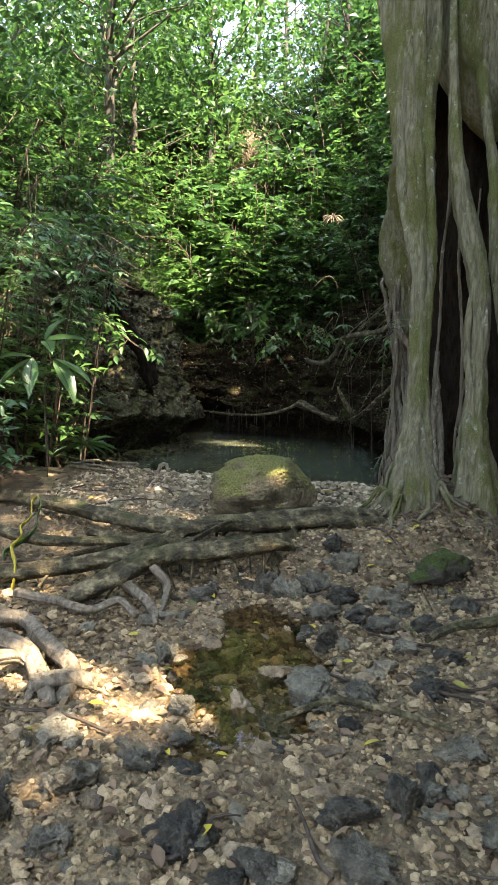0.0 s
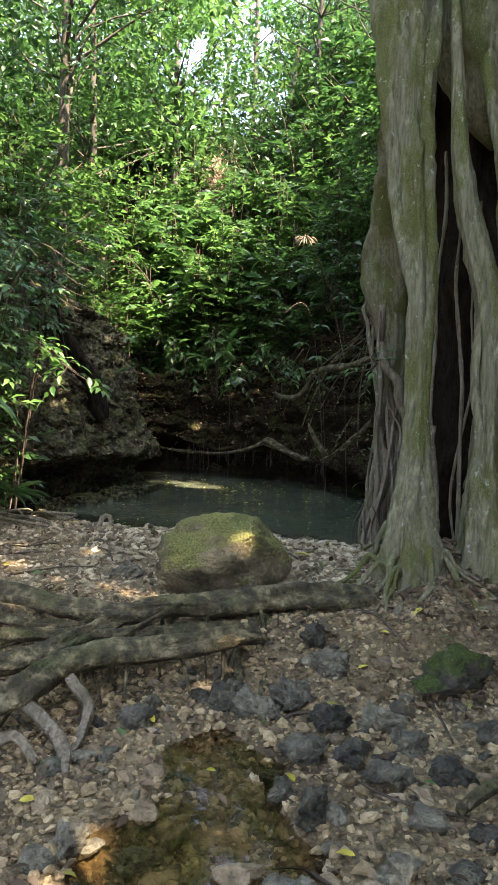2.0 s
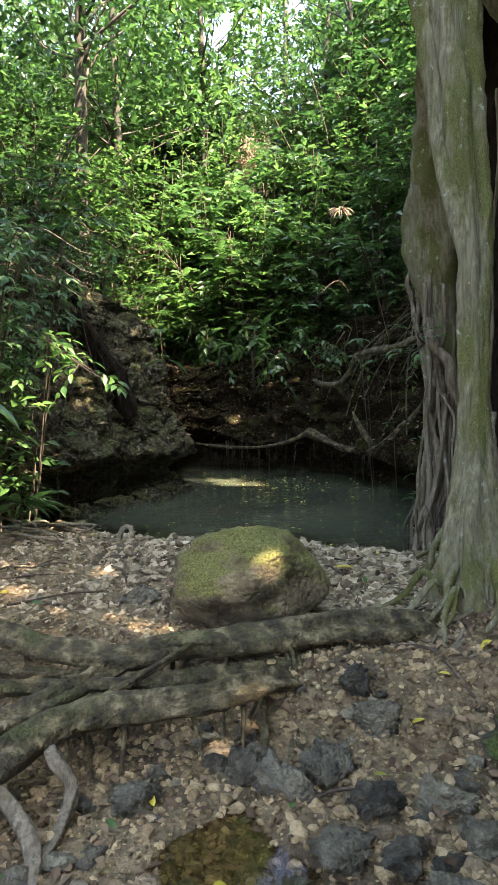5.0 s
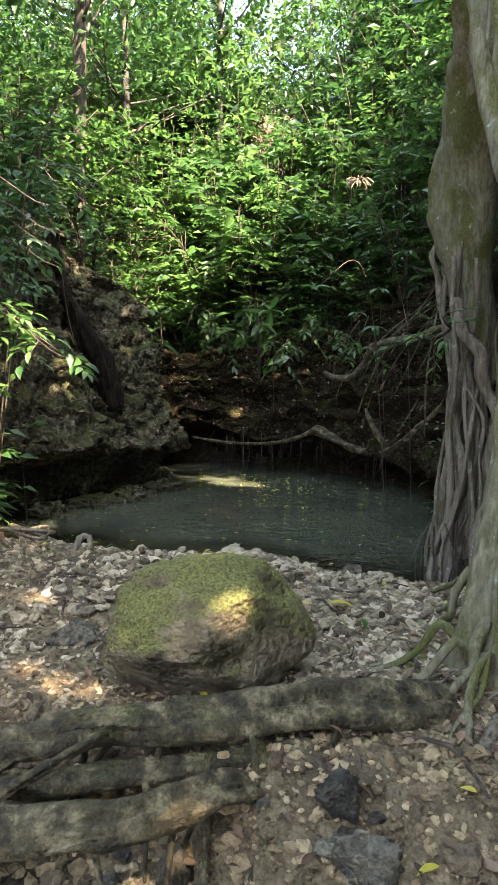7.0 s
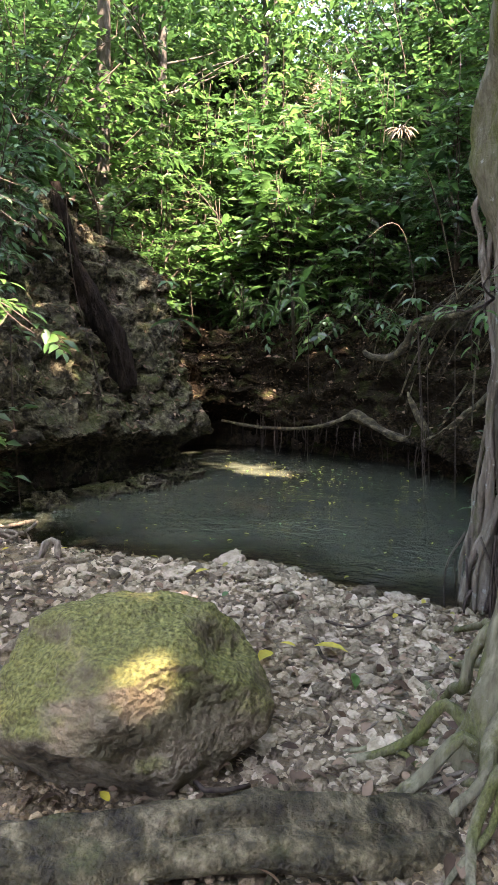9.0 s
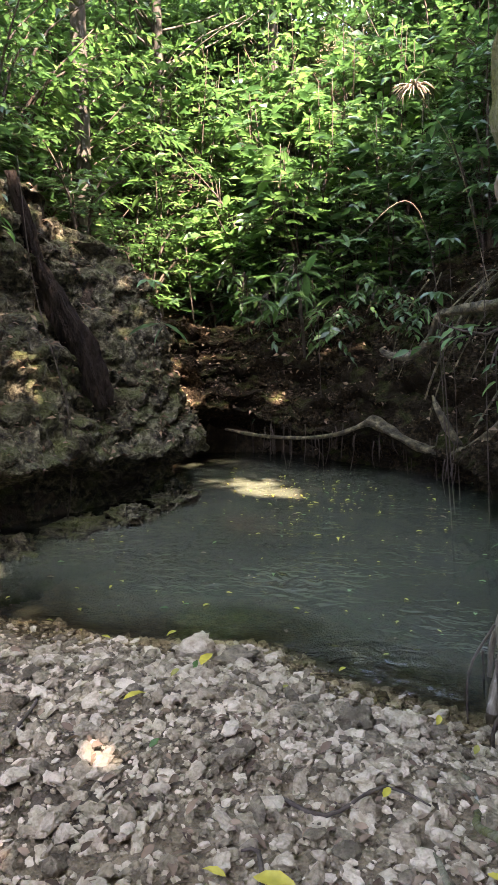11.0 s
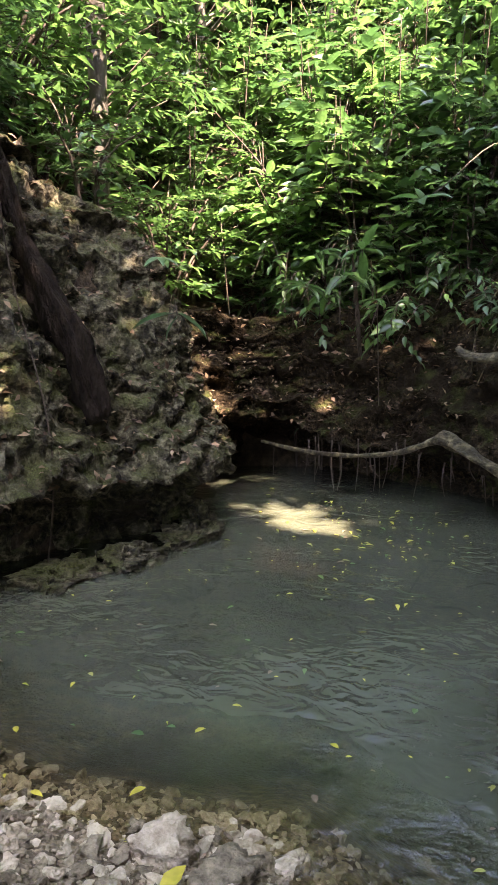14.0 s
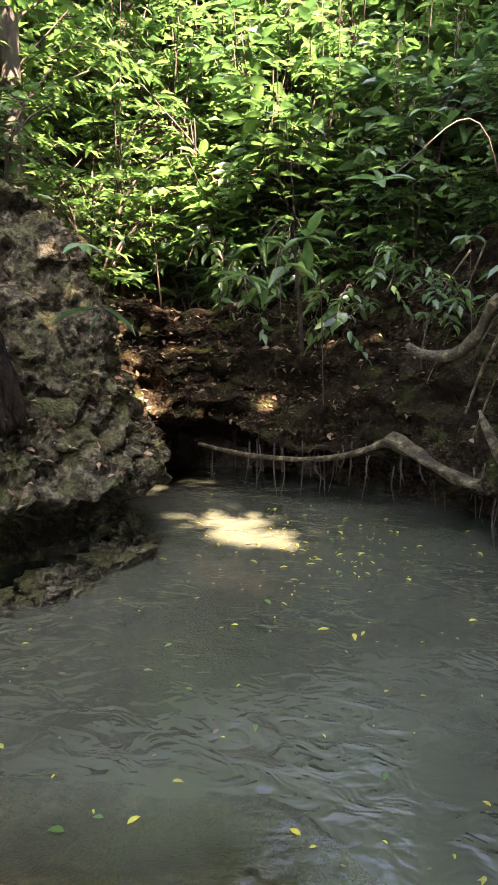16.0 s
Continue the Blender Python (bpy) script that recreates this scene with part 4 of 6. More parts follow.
# ---- roots across the stream ----
ROOTS = [
    ([(-2.0, 5.0, 0.30), (-1.42, 4.72, 0.30), (-1.0, 4.55, 0.27), (-0.66, 4.42, 0.25), (-0.35, 4.42, 0.24), (-0.15, 4.52, 0.25), (0.16, 4.60, 0.25), (0.5, 4.74, 0.26), (0.8, 4.82, 0.24), (1.05, 4.98, 0.2), (1.25, 5.15, 0.12)],
     [0.046, 0.046, 0.046, 0.048, 0.05, 0.056, 0.064, 0.072, 0.072, 0.06, 0.042], "thick mossy fig root lying across the gravel bar"),
    ([(-2.3, 3.25, 0.06), (-1.7, 3.5, 0.09), (-1.25, 3.72, 0.11), (-0.85, 3.94, 0.13), (-0.63, 4.13, 0.16), (-0.45, 4.35, 0.20), (-0.28, 4.48, 0.26), (-0.04, 4.52, 0.28), (0.2, 4.58, 0.24)],
     [0.052, 0.048, 0.044, 0.042, 0.04, 0.038, 0.036, 0.034, 0.02], "mossy fig root crossing the thick root"),
    ([(-1.0, 3.5, -0.06), (-0.85, 3.6, 0.05), (-0.69, 3.71, 0.11), (-0.57, 3.95, 0.13), (-0.39, 4.10, 0.15), (-0.16, 4.15, 0.16), (0.06, 4.2, 0.18), (0.26, 4.38, 0.17), (0.4, 4.56, 0.06)],
     [0.034, 0.045, 0.055, 0.054, 0.052, 0.052, 0.052, 0.045, 0.024], "mossy fig root bridging above the puddle"),
    ([(-0.68, 3.7, 0.1), (-0.57, 3.67, 0.05), (-0.44, 3.54, 0.0), (-0.40, 3.42, -0.06)], [0.03, 0.026, 0.024, 0.02], "grey root leg bent down into the mud"),
    ([(-0.5, 3.86, 0.13), (-0.46, 3.80, 0.12), (-0.40, 3.78, 0.04), (-0.40, 3.66, -0.02), (-0.42, 3.5, -0.05)], [0.02, 0.022, 0.022, 0.02, 0.018], "grey root leg bent down into the mud"),
    ([(0.55, 4.2, -0.02), (0.62, 4.33, 0.03), (0.73, 4.42, 0.07), (0.91, 4.58, 0.15), (1.05, 4.66, 0.2), (1.2, 4.95, 0.26)], [0.022, 0.026, 0.026, 0.024, 0.024, 0.03], "pale forked root reaching down to the stones"),
    ([(0.80, 4.38, 0.05), (0.9, 4.5, 0.1), (0.96, 4.6, 0.16)], [0.014, 0.016, 0.018], "pale forked root reaching down to the stones"),
    ([(-1.25, 3.05, 0.1), (-1.01, 3.12, 0.08), (-0.85, 2.95, 0.06), (-0.74, 2.84, 0.05), (-0.61, 2.69, 0.03), (-0.60, 2.5, -0.02)], [0.035, 0.035, 0.034, 0.034, 0.034, 0.028], "pale twisted root on the stream edge"),
    ([(-1.2, 2.85, 0.12), (-0.97, 2.79, 0.11), (-0.83, 2.76, 0.07), (-0.72, 2.6, 0.03), (-0.63, 2.48, -0.02)], [0.04, 0.038, 0.034, 0.03, 0.026], "pale twisted root on the stream edge"),
    ([(-1.15, 2.55, 0.1), (-0.93, 2.62, 0.1), (-0.85, 2.72, 0.06), (-0.76, 2.66, 0.03), (-0.74, 2.52, -0.02)], [0.035, 0.03, 0.024, 0.022, 0.02], "pale twisted root on the stream edge"),
    ([(-0.74, 2.55, 0.03), (-0.62, 2.6, 0.04), (-0.52, 2.66, 0.0)], [0.03, 0.032, 0.028], "pale twisted root on the stream edge"),
    ([(-1.2, 3.5, 0.07), (-0.95, 3.45, 0.05), (-0.75, 3.4, 0.03), (-0.62, 3.5, 0.05), (-0.5, 3.42, 0.0)], [0.025, 0.022, 0.02, 0.02, 0.015], "grey root winding over the mud"),
    ([(-1.9, 4.35, 0.25), (-1.3, 4.12, 0.2), (-0.8, 4.2, 0.19), (-0.3, 4.3, 0.18)], [0.035, 0.03, 0.028, 0.02], "mossy fig root lying across the gravel bar"),
    ([(-1.1, 4.5, 0.16), (-0.7, 4.36, 0.17), (-0.35, 4.35, 0.15), (-0.1, 4.43, 0.15), (0.16, 4.52, 0.15), (0.45, 4.64, 0.16), (0.75, 4.74, 0.16), (1.0, 4.86, 0.12)], [0.02, 0.034, 0.036, 0.036, 0.04, 0.042, 0.036, 0.02], "dark root braided beneath the thick root"),
    ([(0.32, 4.62, 0.2), (0.36, 4.52, 0.12), (0.37, 4.44, 0.05), (0.35, 4.3, 0.0), (0.33, 4.15, -0.05)], [0.03, 0.032, 0.028, 0.024, 0.016], "dark root leg dropping from the thick root"),
    ([(0.2, 4.55, 0.18), (0.19, 4.44, 0.11), (0.22, 4.3, 0.03), (0.24, 4.05, -0.04)], [0.02, 0.02, 0.018, 0.01], "dark root leg dropping from the thick root"),
    ([(-0.5, 4.4, 0.2), (-0.75, 4.28, 0.18), (-1.0, 4.1, 0.14), (-1.2, 3.95, 0.1)], [0.018, 0.02, 0.018, 0.012], "thin dark root between thick roots"),
    ([(-0.1, 4.42, 0.3), (-0.35, 4.22, 0.2), (-0.45, 4.1, 0.17)], [0.014, 0.016, 0.014], "thin pale root between thick roots"),
    ([(0.98, 3.15, 0.06), (1.15, 3.28, 0.08), (1.4, 3.35, 0.1), (1.8, 3.6, 0.14)], [0.018, 0.022, 0.025, 0.03], "dark root lying on the stream stones"),
    ([(0.28, 2.4, 0.02), (0.5, 2.55, 0.03), (0.75, 2.48, 0.03), (0.95, 2.42, 0.0)], [0.012, 0.013, 0.012, 0.008], "dark thin root lying on the stream stones"),
]
for pts, rad, lab in ROOTS:
    r = thing("root", lab, "root", "roots across the stream")
    limb("root_body", r, pts, rad, M_AERIAL if lab.startswith(("pale", "grey")) else M_ROOT, 26, step=0.022, rough=0.12, bumps=7, flutes=3, flute=0.26 if max(rad) > 0.05 else 0.14, grain=0.5, twist=1.1)
    if max(rad) > 0.03:
        for q in range(2, len(pts) - 1):
            a = np.array(pts[q]) * 0.6 + np.array(pts[q + 1]) * 0.4
            w = rg.normal(0, 0.07, 2)
            b = np.array([a[0] + w[0], a[1] - 0.05 + w[1] * 0.6, (a[2] + ground_at(a[0], a[1])) / 2])
            c = np.array([a[0] + w[0] * 1.8, a[1] - 0.12 + w[1], ground_at(a[0] + w[0] * 1.8, a[1] - 0.12 + w[1]) - 0.02])
            limb("rootlet", r, [a, b, c], [0.012, 0.009, 0.006], M_ROOT, 6, step=0.03, rough=0.3)

# ---- plants ----
def frond(rng, geo, base, way, length, leaf, n, kind, droop=0.3, both=True):
    """A twig with leaves in two rows."""
    way = way / np.linalg.norm(way)
    t = np.linspace(0.15, 1, n)
    p = base + way * (t * length)[:, None] - np.array([0, 0, 1.0]) * (droop * length * t ** 2)[:, None]
    side = np.cross(way, [0, 0, 1.0])
    side /= np.linalg.norm(side) + 1e-9
    sg = np.where(np.arange(n) % 2 == 0, 1.0, -1.0)
    w = side * sg[:, None] * 0.9 + way * 0.7 + rng.normal(0, 0.25, (n, 3)) - np.array([0, 0, 0.25])
    w[-1] = way + rng.normal(0, 0.2, 3) - np.array([0, 0, 0.3])
    up = np.array([0, 0, 1.0]) + rng.normal(0, 0.35, (n, 3))
    ln = leaf * rng.uniform(0.7, 1.2, n)
    leaves(geo, p, w, up, ln, ln * rng.uniform(0.36, 0.5, n), kind)
    return p


def shrub_meshes(seed, tall, wide, stems, twigs, per, leaf, mat, kind=LEAF4, twigged=True):
    rng = np.random.default_rng(seed)
    gs, gl = Geo(), Geo()
    for s in range(stems):
        a = rng.uniform(0, 2 * math.pi)
        reach = wide * rng.uniform(0.2, 1.0)
        hgt = tall * rng.uniform(0.6, 1.1)
        top = np.array([math.cos(a) * reach, math.sin(a) * reach, hgt])
        mid = top * np.array([0.35, 0.35, 0.6]) + rng.normal(0, 0.06, 3)
        pts = [(0.04 * math.cos(a), 0.04 * math.sin(a), -0.1), mid, top]
        gs.add(*tube(pts, [0.014 * tall ** 0.5, 0.010 * tall ** 0.5, 0.004], 5 if twigged else 3, 0.2 if twigged else 0.6, 0.1))
        line, _ = smooth_line(pts, [1, 1, 1], 0.05)
        for k in range(twigs):
            q = line[int(len(line) * rng.uniform(0.3, 1.0)) - 1]
            b = rng.uniform(0, 2 * math.pi)
            w = np.array([math.cos(b), math.sin(b), rng.uniform(-0.1, 0.6)])
            ln = rng.uniform(0.25, 0.55) * (0.6 + 0.4 * wide)
            pp = frond(rng, gl, q, w, ln, leaf, per, kind)
            if twigged:
                gs.add(*tube([q, pp[-1]], [0.004, 0.002], 3, 9.0, 0))
    return gs.mesh("stem", M_TWIG), gl.mesh("foliage", mat), gs, gl


SHRUBS = [shrub_meshes(1, 1.6, 0.9, 8, 9, 8, 0.15, M_LEAF), shrub_meshes(2, 1.2, 0.9, 7, 7, 7, 0.17, M_LEAF_LIGHT), shrub_meshes(3, 2.2, 1.0, 8, 12, 8, 0.16, M_LEAF),
          shrub_meshes(4, 1.0, 0.7, 7, 7, 6, 0.13, M_LEAF), shrub_meshes(5, 2.0, 1.2, 8, 11, 9, 0.15, M_LEAF_LIGHT),
          shrub_meshes(6, 2.4, 1.2, 7, 11, 6, 0.24, M_LEAF_LIGHT, twigged=False), shrub_meshes(7, 2.8, 1.2, 7, 11, 6, 0.23, M_LEAF, twigged=False), shrub_meshes(8, 2.1, 0.8, 6, 7, 6, 0.26, M_LEAF_LIGHT, LEAF8), shrub_meshes(9, 2.4, 0.6, 5, 7, 6, 0.30, M_LEAF, LEAF8)]
rng = np.random.default_rng(77)


def shrub(k, x, y, size=1.0, lean=0.0):
    z = float(height(np.array([x]), np.array([y]))[0])
    ob = thing("shrub", "leafy green understorey shrub on the bank", "shrub", "understorey shrubs")
    part("stem", SHRUBS[k][0], None, ob)
    part("foliage", SHRUBS[k][1], None, ob)
    ob.matrix_basis = pose(x, y, z, rng.uniform(-8, 8), lean, rng.uniform(0, 360)) @ Matrix.Scale(size, 4)
    return ob


count = 0
FAR = {"stem": Geo(), "light": Geo(), "dark": Geo()}


def thicket(k, x, y, size):
    """A far shrub, joined to the hillside thicket."""
    m = np.array(pose(x, y, ground_at(x, y), rng.uniform(-8, 8), 0, rng.uniform(0, 360)) @ Matrix.Scale(size, 4))
    for part_, gg in (("stem", SHRUBS[k][2]), ("light" if k == 5 else "dark", SHRUBS[k][3])):
        v = np.concatenate(gg.v) @ m[:3, :3].T + m[:3, 3]
        FAR[part_].v.append(v)
        FAR[part_].f += [[tuple(q + FAR[part_].n for q in face) for face in b] for b in gg.f]
        FAR[part_].n += len(v)


while count < 340:
    y = 6.2 + 20 * rng.uniform() ** 1.15
    x = -0.4 + rng.uniform(-1, 1) * (0.45 * y + 0.8)
    d = float(basin_distance(np.array([x]), np.array([y]))[0])
    if d < 0.95 or (x > 0.5 and y < 9.0) or (x > 0.4 and d < 1.9 and y < 12.5) or (x < -1 and y < 10.8 and d < 1.35):
        continue
    if 17 < y < 22.6 and abs(x - 0.26 + 0.067 * (y - 1)) < 0.9:
        continue
    if y < 15:
        shrub(int(rng.integers(0, 5)), x, y, rng.uniform(0.8, 1.3))
    else:
        thicket(int(rng.integers(5, 7)), x, y, rng.uniform(0.8, 1.3))
    count += 1
for k in range(14):
    thicket(int(rng.integers(5, 7)), rng.uniform(-2.2, 0.6), rng.uniform(14.6, 17.5), rng.uniform(0.6, 0.9))
for k in range(34):
    x, y = rng.uniform(-1.9, 1.3), rng.uniform(13.0, 16.5)
    shrub(7 + k % 2, x, y, rng.uniform(0.7, 1.1))
for k in range(46):
    x, y = rng.uniform(-2.6, 1.6), rng.uniform(12.9, 17.0)
    z, w, tall = ground_at(x, y), rng.normal(0, 0.16, 2), rng.uniform(1.8, 3.6)
    ob = thing("sapling", "slender upright sapling stem in the undergrowth", "sapling", "saplings")
    gs = Geo()
    gs.add(*tube([(x, y, z - 0.1), (x + w[0], y + w[1], z + tall * 0.5), (x + 1.6 * w[0], y + 2 * w[1], z + tall)], [0.016, 0.011, 0.004], 5, 0.3, 0.1))
    part("stem", gs, M_TWIG, ob)
    gl = Geo()
    for q in range(7):
        a = rng.uniform(0, 6.28)
        c = np.array([x + 1.5 * w[0], y + 1.8 * w[1], z + tall * (0.55 + 0.06 * q)])
        frond(rng, gl, c, np.array([math.cos(a), math.sin(a), 0.3]), 0.35, 0.2, 5, LEAF8, 0.4)
    part("foliage", gl, M_LEAF_LIGHT if k % 2 else M_LEAF, ob)
hill = thing("thicket", "dense leafy thicket on the hillside beyond the pool", "thicket")
hill["kind"] = "stuff"
tagged(part("stem", FAR["stem"], M_TWIG, hill), kind="stuff")
tagged(part("foliage", FAR["light"], M_LEAF_LIGHT, hill, "fresh green foliage"), kind="stuff")
tagged(part("foliage", FAR["dark"], M_LEAF, hill, "dark green foliage"), kind="stuff")
for k in range(46):
    x = rng.uniform(-1.5, 1.6)
    y = rng.uniform(12.9, 15.2) - 0.35 * max(x - 0.3, 0)
    if x > 0.5:
        x, y = x - 2.0, y + 0.3
    if float(basin_distance(np.array([x]), np.array([y]))[0]) < 0.9:
        y += 0.7
    shrub(int(rng.choice([0, 1, 3, 4])), x, y, rng.uniform(0.7, 1.15))
for k in range(12):
    shrub(int(rng.choice([0, 3, 4])), rng.uniform(2.0, 3.4), rng.uniform(9.2, 12.4), rng.uniform(0.7, 1.0))
for k in range(16):
    x, y = rng.uniform(-3.6, -2.4), rng.uniform(6.3, 10.5)
    shrub(int(rng.choice([0, 1, 3, 4])), x, y, rng.uniform(0.7, 1.1))
for k in range(22):
    shrub(int(rng.choice([0, 1, 4])), rng.uniform(0.9, 2.8), rng.uniform(12.6, 14.8), rng.uniform(0.5, 0.85))
for k in range(12):
    shrub(int(rng.choice([0, 4])), rng.uniform(2.3, 2.9), rng.uniform(8.6, 11.6), rng.uniform(0.4, 0.6))

# ---- trees ----
def tree(x, y, tall, crown_r, clumps, per, leaf, mat, trunk_r, low, seed, label="slender forest tree with a high leafy crown", squash=0.6):
    rg = np.random.default_rng(seed)
    z = float(height(np.array([x]), np.array([y]), False)[0])
    ob = thing("tree", label, "tree", "forest trees", (x, y, z))
    lean = rg.normal(0, 0.25, 2)
    line = [(0, 0, -0.2), (lean[0] * 0.4, lean[1] * 0.4, tall * 0.35), (lean[0], lean[1], tall * 0.7), (lean[0] * 1.4, lean[1] * 1.2, tall)]
    g = Geo()
    g.add(*tube(line, [trunk_r * 1.25, trunk_r, trunk_r * 0.75, trunk_r * 0.25], 9, 0.3, 0.12, 3))
    gl = Geo()
    c = np.array([lean[0], lean[1], tall * (0.5 + low / 2)])
    for k in range(clumps):
        dvec = rg.normal(size=3)
        dvec *= rg.uniform(0.25, 1.0) ** 0.5 / np.linalg.norm(dvec)
        q = c + dvec * np.array([crown_r, crown_r, tall * (1 - low) * squash])
        if k % 4 == 0:
            t0 = np.array([lean[0] * 0.8, lean[1] * 0.8, max(tall * low * 0.9, q[2] - 1.2)])
            run = t0 + (q - t0) * np.linspace(0, 1, 14)[:, None] + np.array([x, y, z])
            if len(in_shaft(run)) == 14:
                g.add(*tube([t0, (t0 + q) / 2 + rg.normal(0, 0.15, 3), q], [trunk_r * 0.35, trunk_r * 0.2, 0.01], 5, 0.3, 0.1))
        pos = q + rg.normal(0, 1, (per, 3)) * np.array([0.42, 0.42, 0.24]) * (crown_r / 2.2)
        pos = off_gaps(in_shaft(pos + np.array([x, y, z]))) - np.array([x, y, z])
        m = len(pos)
        way = rg.normal(0, 1, (m, 3)) * np.array([1, 1, 0.5]) - np.array([0, 0, 0.3])
        up = np.array([0, 0, 1.0]) + rg.normal(0, 0.5, (m, 3))
        ln = leaf * rg.uniform(0.7, 1.25, m)
        leaves(gl, pos, way, up, ln, ln * 0.45)
    part("trunk", g, M_TRUNK, ob)
    part("crown", gl, mat, ob)
    return ob


TREES = [(-3.0, 12.0, 9, 2.3, 0.42), (-1.6, 27, 8.5, 3.0, 0.1), (1.4, 29, 8.5, 3.2, 0.1), (-3.3, 15.4, 10, 2.6, 0.25), (0.6, 19, 6, 2.4, 0.2), (-3.4, 22.5, 7, 2.8, 0.2), (2.6, 14.0, 8, 2.5, 0.25), (4.0, 11, 8, 2.4, 0.3), (-4.4, 9.5, 8, 2.5, 0.25), (-4.4, 17, 8, 2.6, 0.25), (2.8, 18.5, 7.5, 2.6, 0.2),
         (5.0, 17, 9, 3.0, 0.2), (-6.5, 13, 9, 3.0, 0.25), (-6.0, 20, 9, 3.2, 0.2), (6.5, 23, 9, 3.2, 0.2), (3.0, 25, 6.5, 3.0, 0.15), (-4, 25, 6.5, 3.0, 0.15), (-8, 24, 9, 3.4, 0.15)]
for k, (x, y, tall, r, low) in enumerate(TREES):
    tree(x, y, tall, r, 85, 48, 0.17, M_LEAF_LIGHT if k % 2 else M_LEAF, 0.07 if k else 0.085, low, 200 + k)
for k, (x, y, tall, r) in enumerate([(-1.9, 17.5, 9.0, 2.4), (1.3, 18.5, 9.0, 2.5), (-0.3, 24.0, 8.5, 3.0)]):
    tree(x, y, tall, r, 95, 46, 0.23, M_LEAF if k % 2 else M_LEAF_LIGHT, 0.07, 0.42, 300 + k)
# unseen wood behind and beside, added so its crowns shade the stream from sun
for k, (x, y) in enumerate([(3.0, -7.5), (6.5, -7), (4.4, -3.6), (7.6, -3), (4.6, 0.4), (7.8, 1), (5.0, 4.2), (8.2, 5), (5.6, 7.6), (-6.5, -4), (-7.5, 3)]):
    tree(x, y, 11.5, 3.6, 95, 36, 0.40, M_LEAF, 0.2, 0.6, 400 + k, "unseen tall forest tree whose crown shades the stream", 0.5)
# unseen dense trees added round the clearing to block low side light
for k, (x, y) in enumerate([(-6.5, 2.0), (1.5, -9.5), (4.2, -7.0), (6.2, -3.0), (6.4, 1.2), (6.4, 4.6)]):
    tree(x, y, 6.5, 2.7, 110, 40, 0.36, M_LEAF, 0.1, 0.08, 500 + k, "unseen bushy tree leafy down to the ground, added to block side light", 0.55)


# ---- stones in the stream bed ----
def stone(x, y, size, seed, mat=M_ROCK, label="dark grey weathered stone in the stream bed", sink=0.35, turn=None, sub=3, group="stones in the stream bed"):
    v, f = rock(seed, (1, 1, 1), 4, 13, 0.26, 2.0, 0.5, 0.9)
    pits = np.abs(fbm(v + seed, 5.5, 3))
    v = v * (1.03 - 0.10 * sstep(0.25, 0.0, pits) + 0.03 * fbm(v + 5, 9, 2))[:, None] * np.asarray(size)
    g = Geo()
    g.add(v, f)
    ob = part("stone", g, mat)
    ob.matrix_basis = pose(x, y, ground_at(x, y) + size[2] * (1 - 2 * sink), 0, 0, seed * 37 % 360 if turn is None else turn)
    return tagged(ob, label, "stone", group)


MOSSY = "mossy green stone beside the fig roots"
stone(1.25, 4.25, (0.25, 0.17, 0.13), 21, M_MOSSROCK, MOSSY, 0.3, 10, 4)
stone(1.36, 2.66, (0.17, 0.16, 0.18), 22, M_MOSSROCK, "mossy green stone at the stream edge", 0.25, 30, 4)
NAMED = [(0.30, 3.98, 0.11, 0.10, 0.10), (0.17, 4.04, 0.12, 0.10, 0.11), (0.47, 4.05, 0.12, 0.11, 0.11), (0.36, 3.9, 0.07, 0.05, 0.08), (0.62, 3.86, 0.11, 0.09, 0.08), (0.70, 3.62, 0.11, 0.09, 0.08),
         (0.50, 3.62, 0.12, 0.1, 0.06), (0.86, 3.9, 0.12, 0.1, 0.07), (0.95, 3.7, 0.1, 0.09, 0.07), (0.80, 3.45, 0.13, 0.1, 0.06), (0.42, 3.35, 0.07, 0.06, 0.05), (0.42, 2.72, 0.16, 0.13, 0.09),
         (0.62, 2.68, 0.1, 0.09, 0.08), (0.30, 2.55, 0.1, 0.08, 0.06), (-0.08, 3.1, 0.12, 0.08, 0.05), (-0.06, 2.78, 0.11, 0.08, 0.05), (-0.28, 3.02, 0.09, 0.08, 0.06), (-0.2, 2.84, 0.06, 0.05, 0.05),
         (0.66, 4.3, 0.12, 0.09, 0.09), (0.6, 4.42, 0.09, 0.08, 0.1), (0.52, 1.95, 0.12, 0.08, 0.06), (0.69, 2.02, 0.10, 0.07, 0.07), (0.80, 2.06, 0.09, 0.07, 0.05), (0.55, 1.72, 0.13, 0.09, 0.06),
         (-0.42, 2.0, 0.11, 0.09, 0.07), (-0.38, 1.72, 0.09, 0.07, 0.06), (0.02, 1.8, 0.14, 0.11, 0.06), (-0.2, 2.2, 0.13, 0.09, 0.05), (-0.55, 2.25, 0.09, 0.08, 0.05), (0.95, 2.3, 0.1, 0.08, 0.05),
         (-0.62, 1.85, 0.08, 0.1, 0.06), (0.98, 1.85, 0.1, 0.09, 0.06), (0.24, 1.68, 0.09, 0.07, 0.05), (0.92, 2.78, 0.11, 0.09, 0.05), (1.1, 3.1, 0.1, 0.08, 0.05), (0.75, 2.95, 0.1, 0.09, 0.04),
         (0.14, 4.25, 0.09, 0.06, 0.06), (-0.6, 4.28, 0.1, 0.07, 0.07), (-0.16, 4.0, 0.06, 0.05, 0.05), (0.9, 3.2, 0.09, 0.1, 0.05), (1.05, 3.5, 0.12, 0.1, 0.06), (1.3, 3.75, 0.12, 0.1, 0.07)]
for k, (x, y, a, b, c) in enumerate(NAMED):
    stone(x, y, (a, b, c), 30 + k)
BED = [rock(800 + k, (1.0, 0.75, 0.42), 3, 12, 0.16, 1.8, 0.5, 0.9) for k in range(10)]
BED_MESH = []
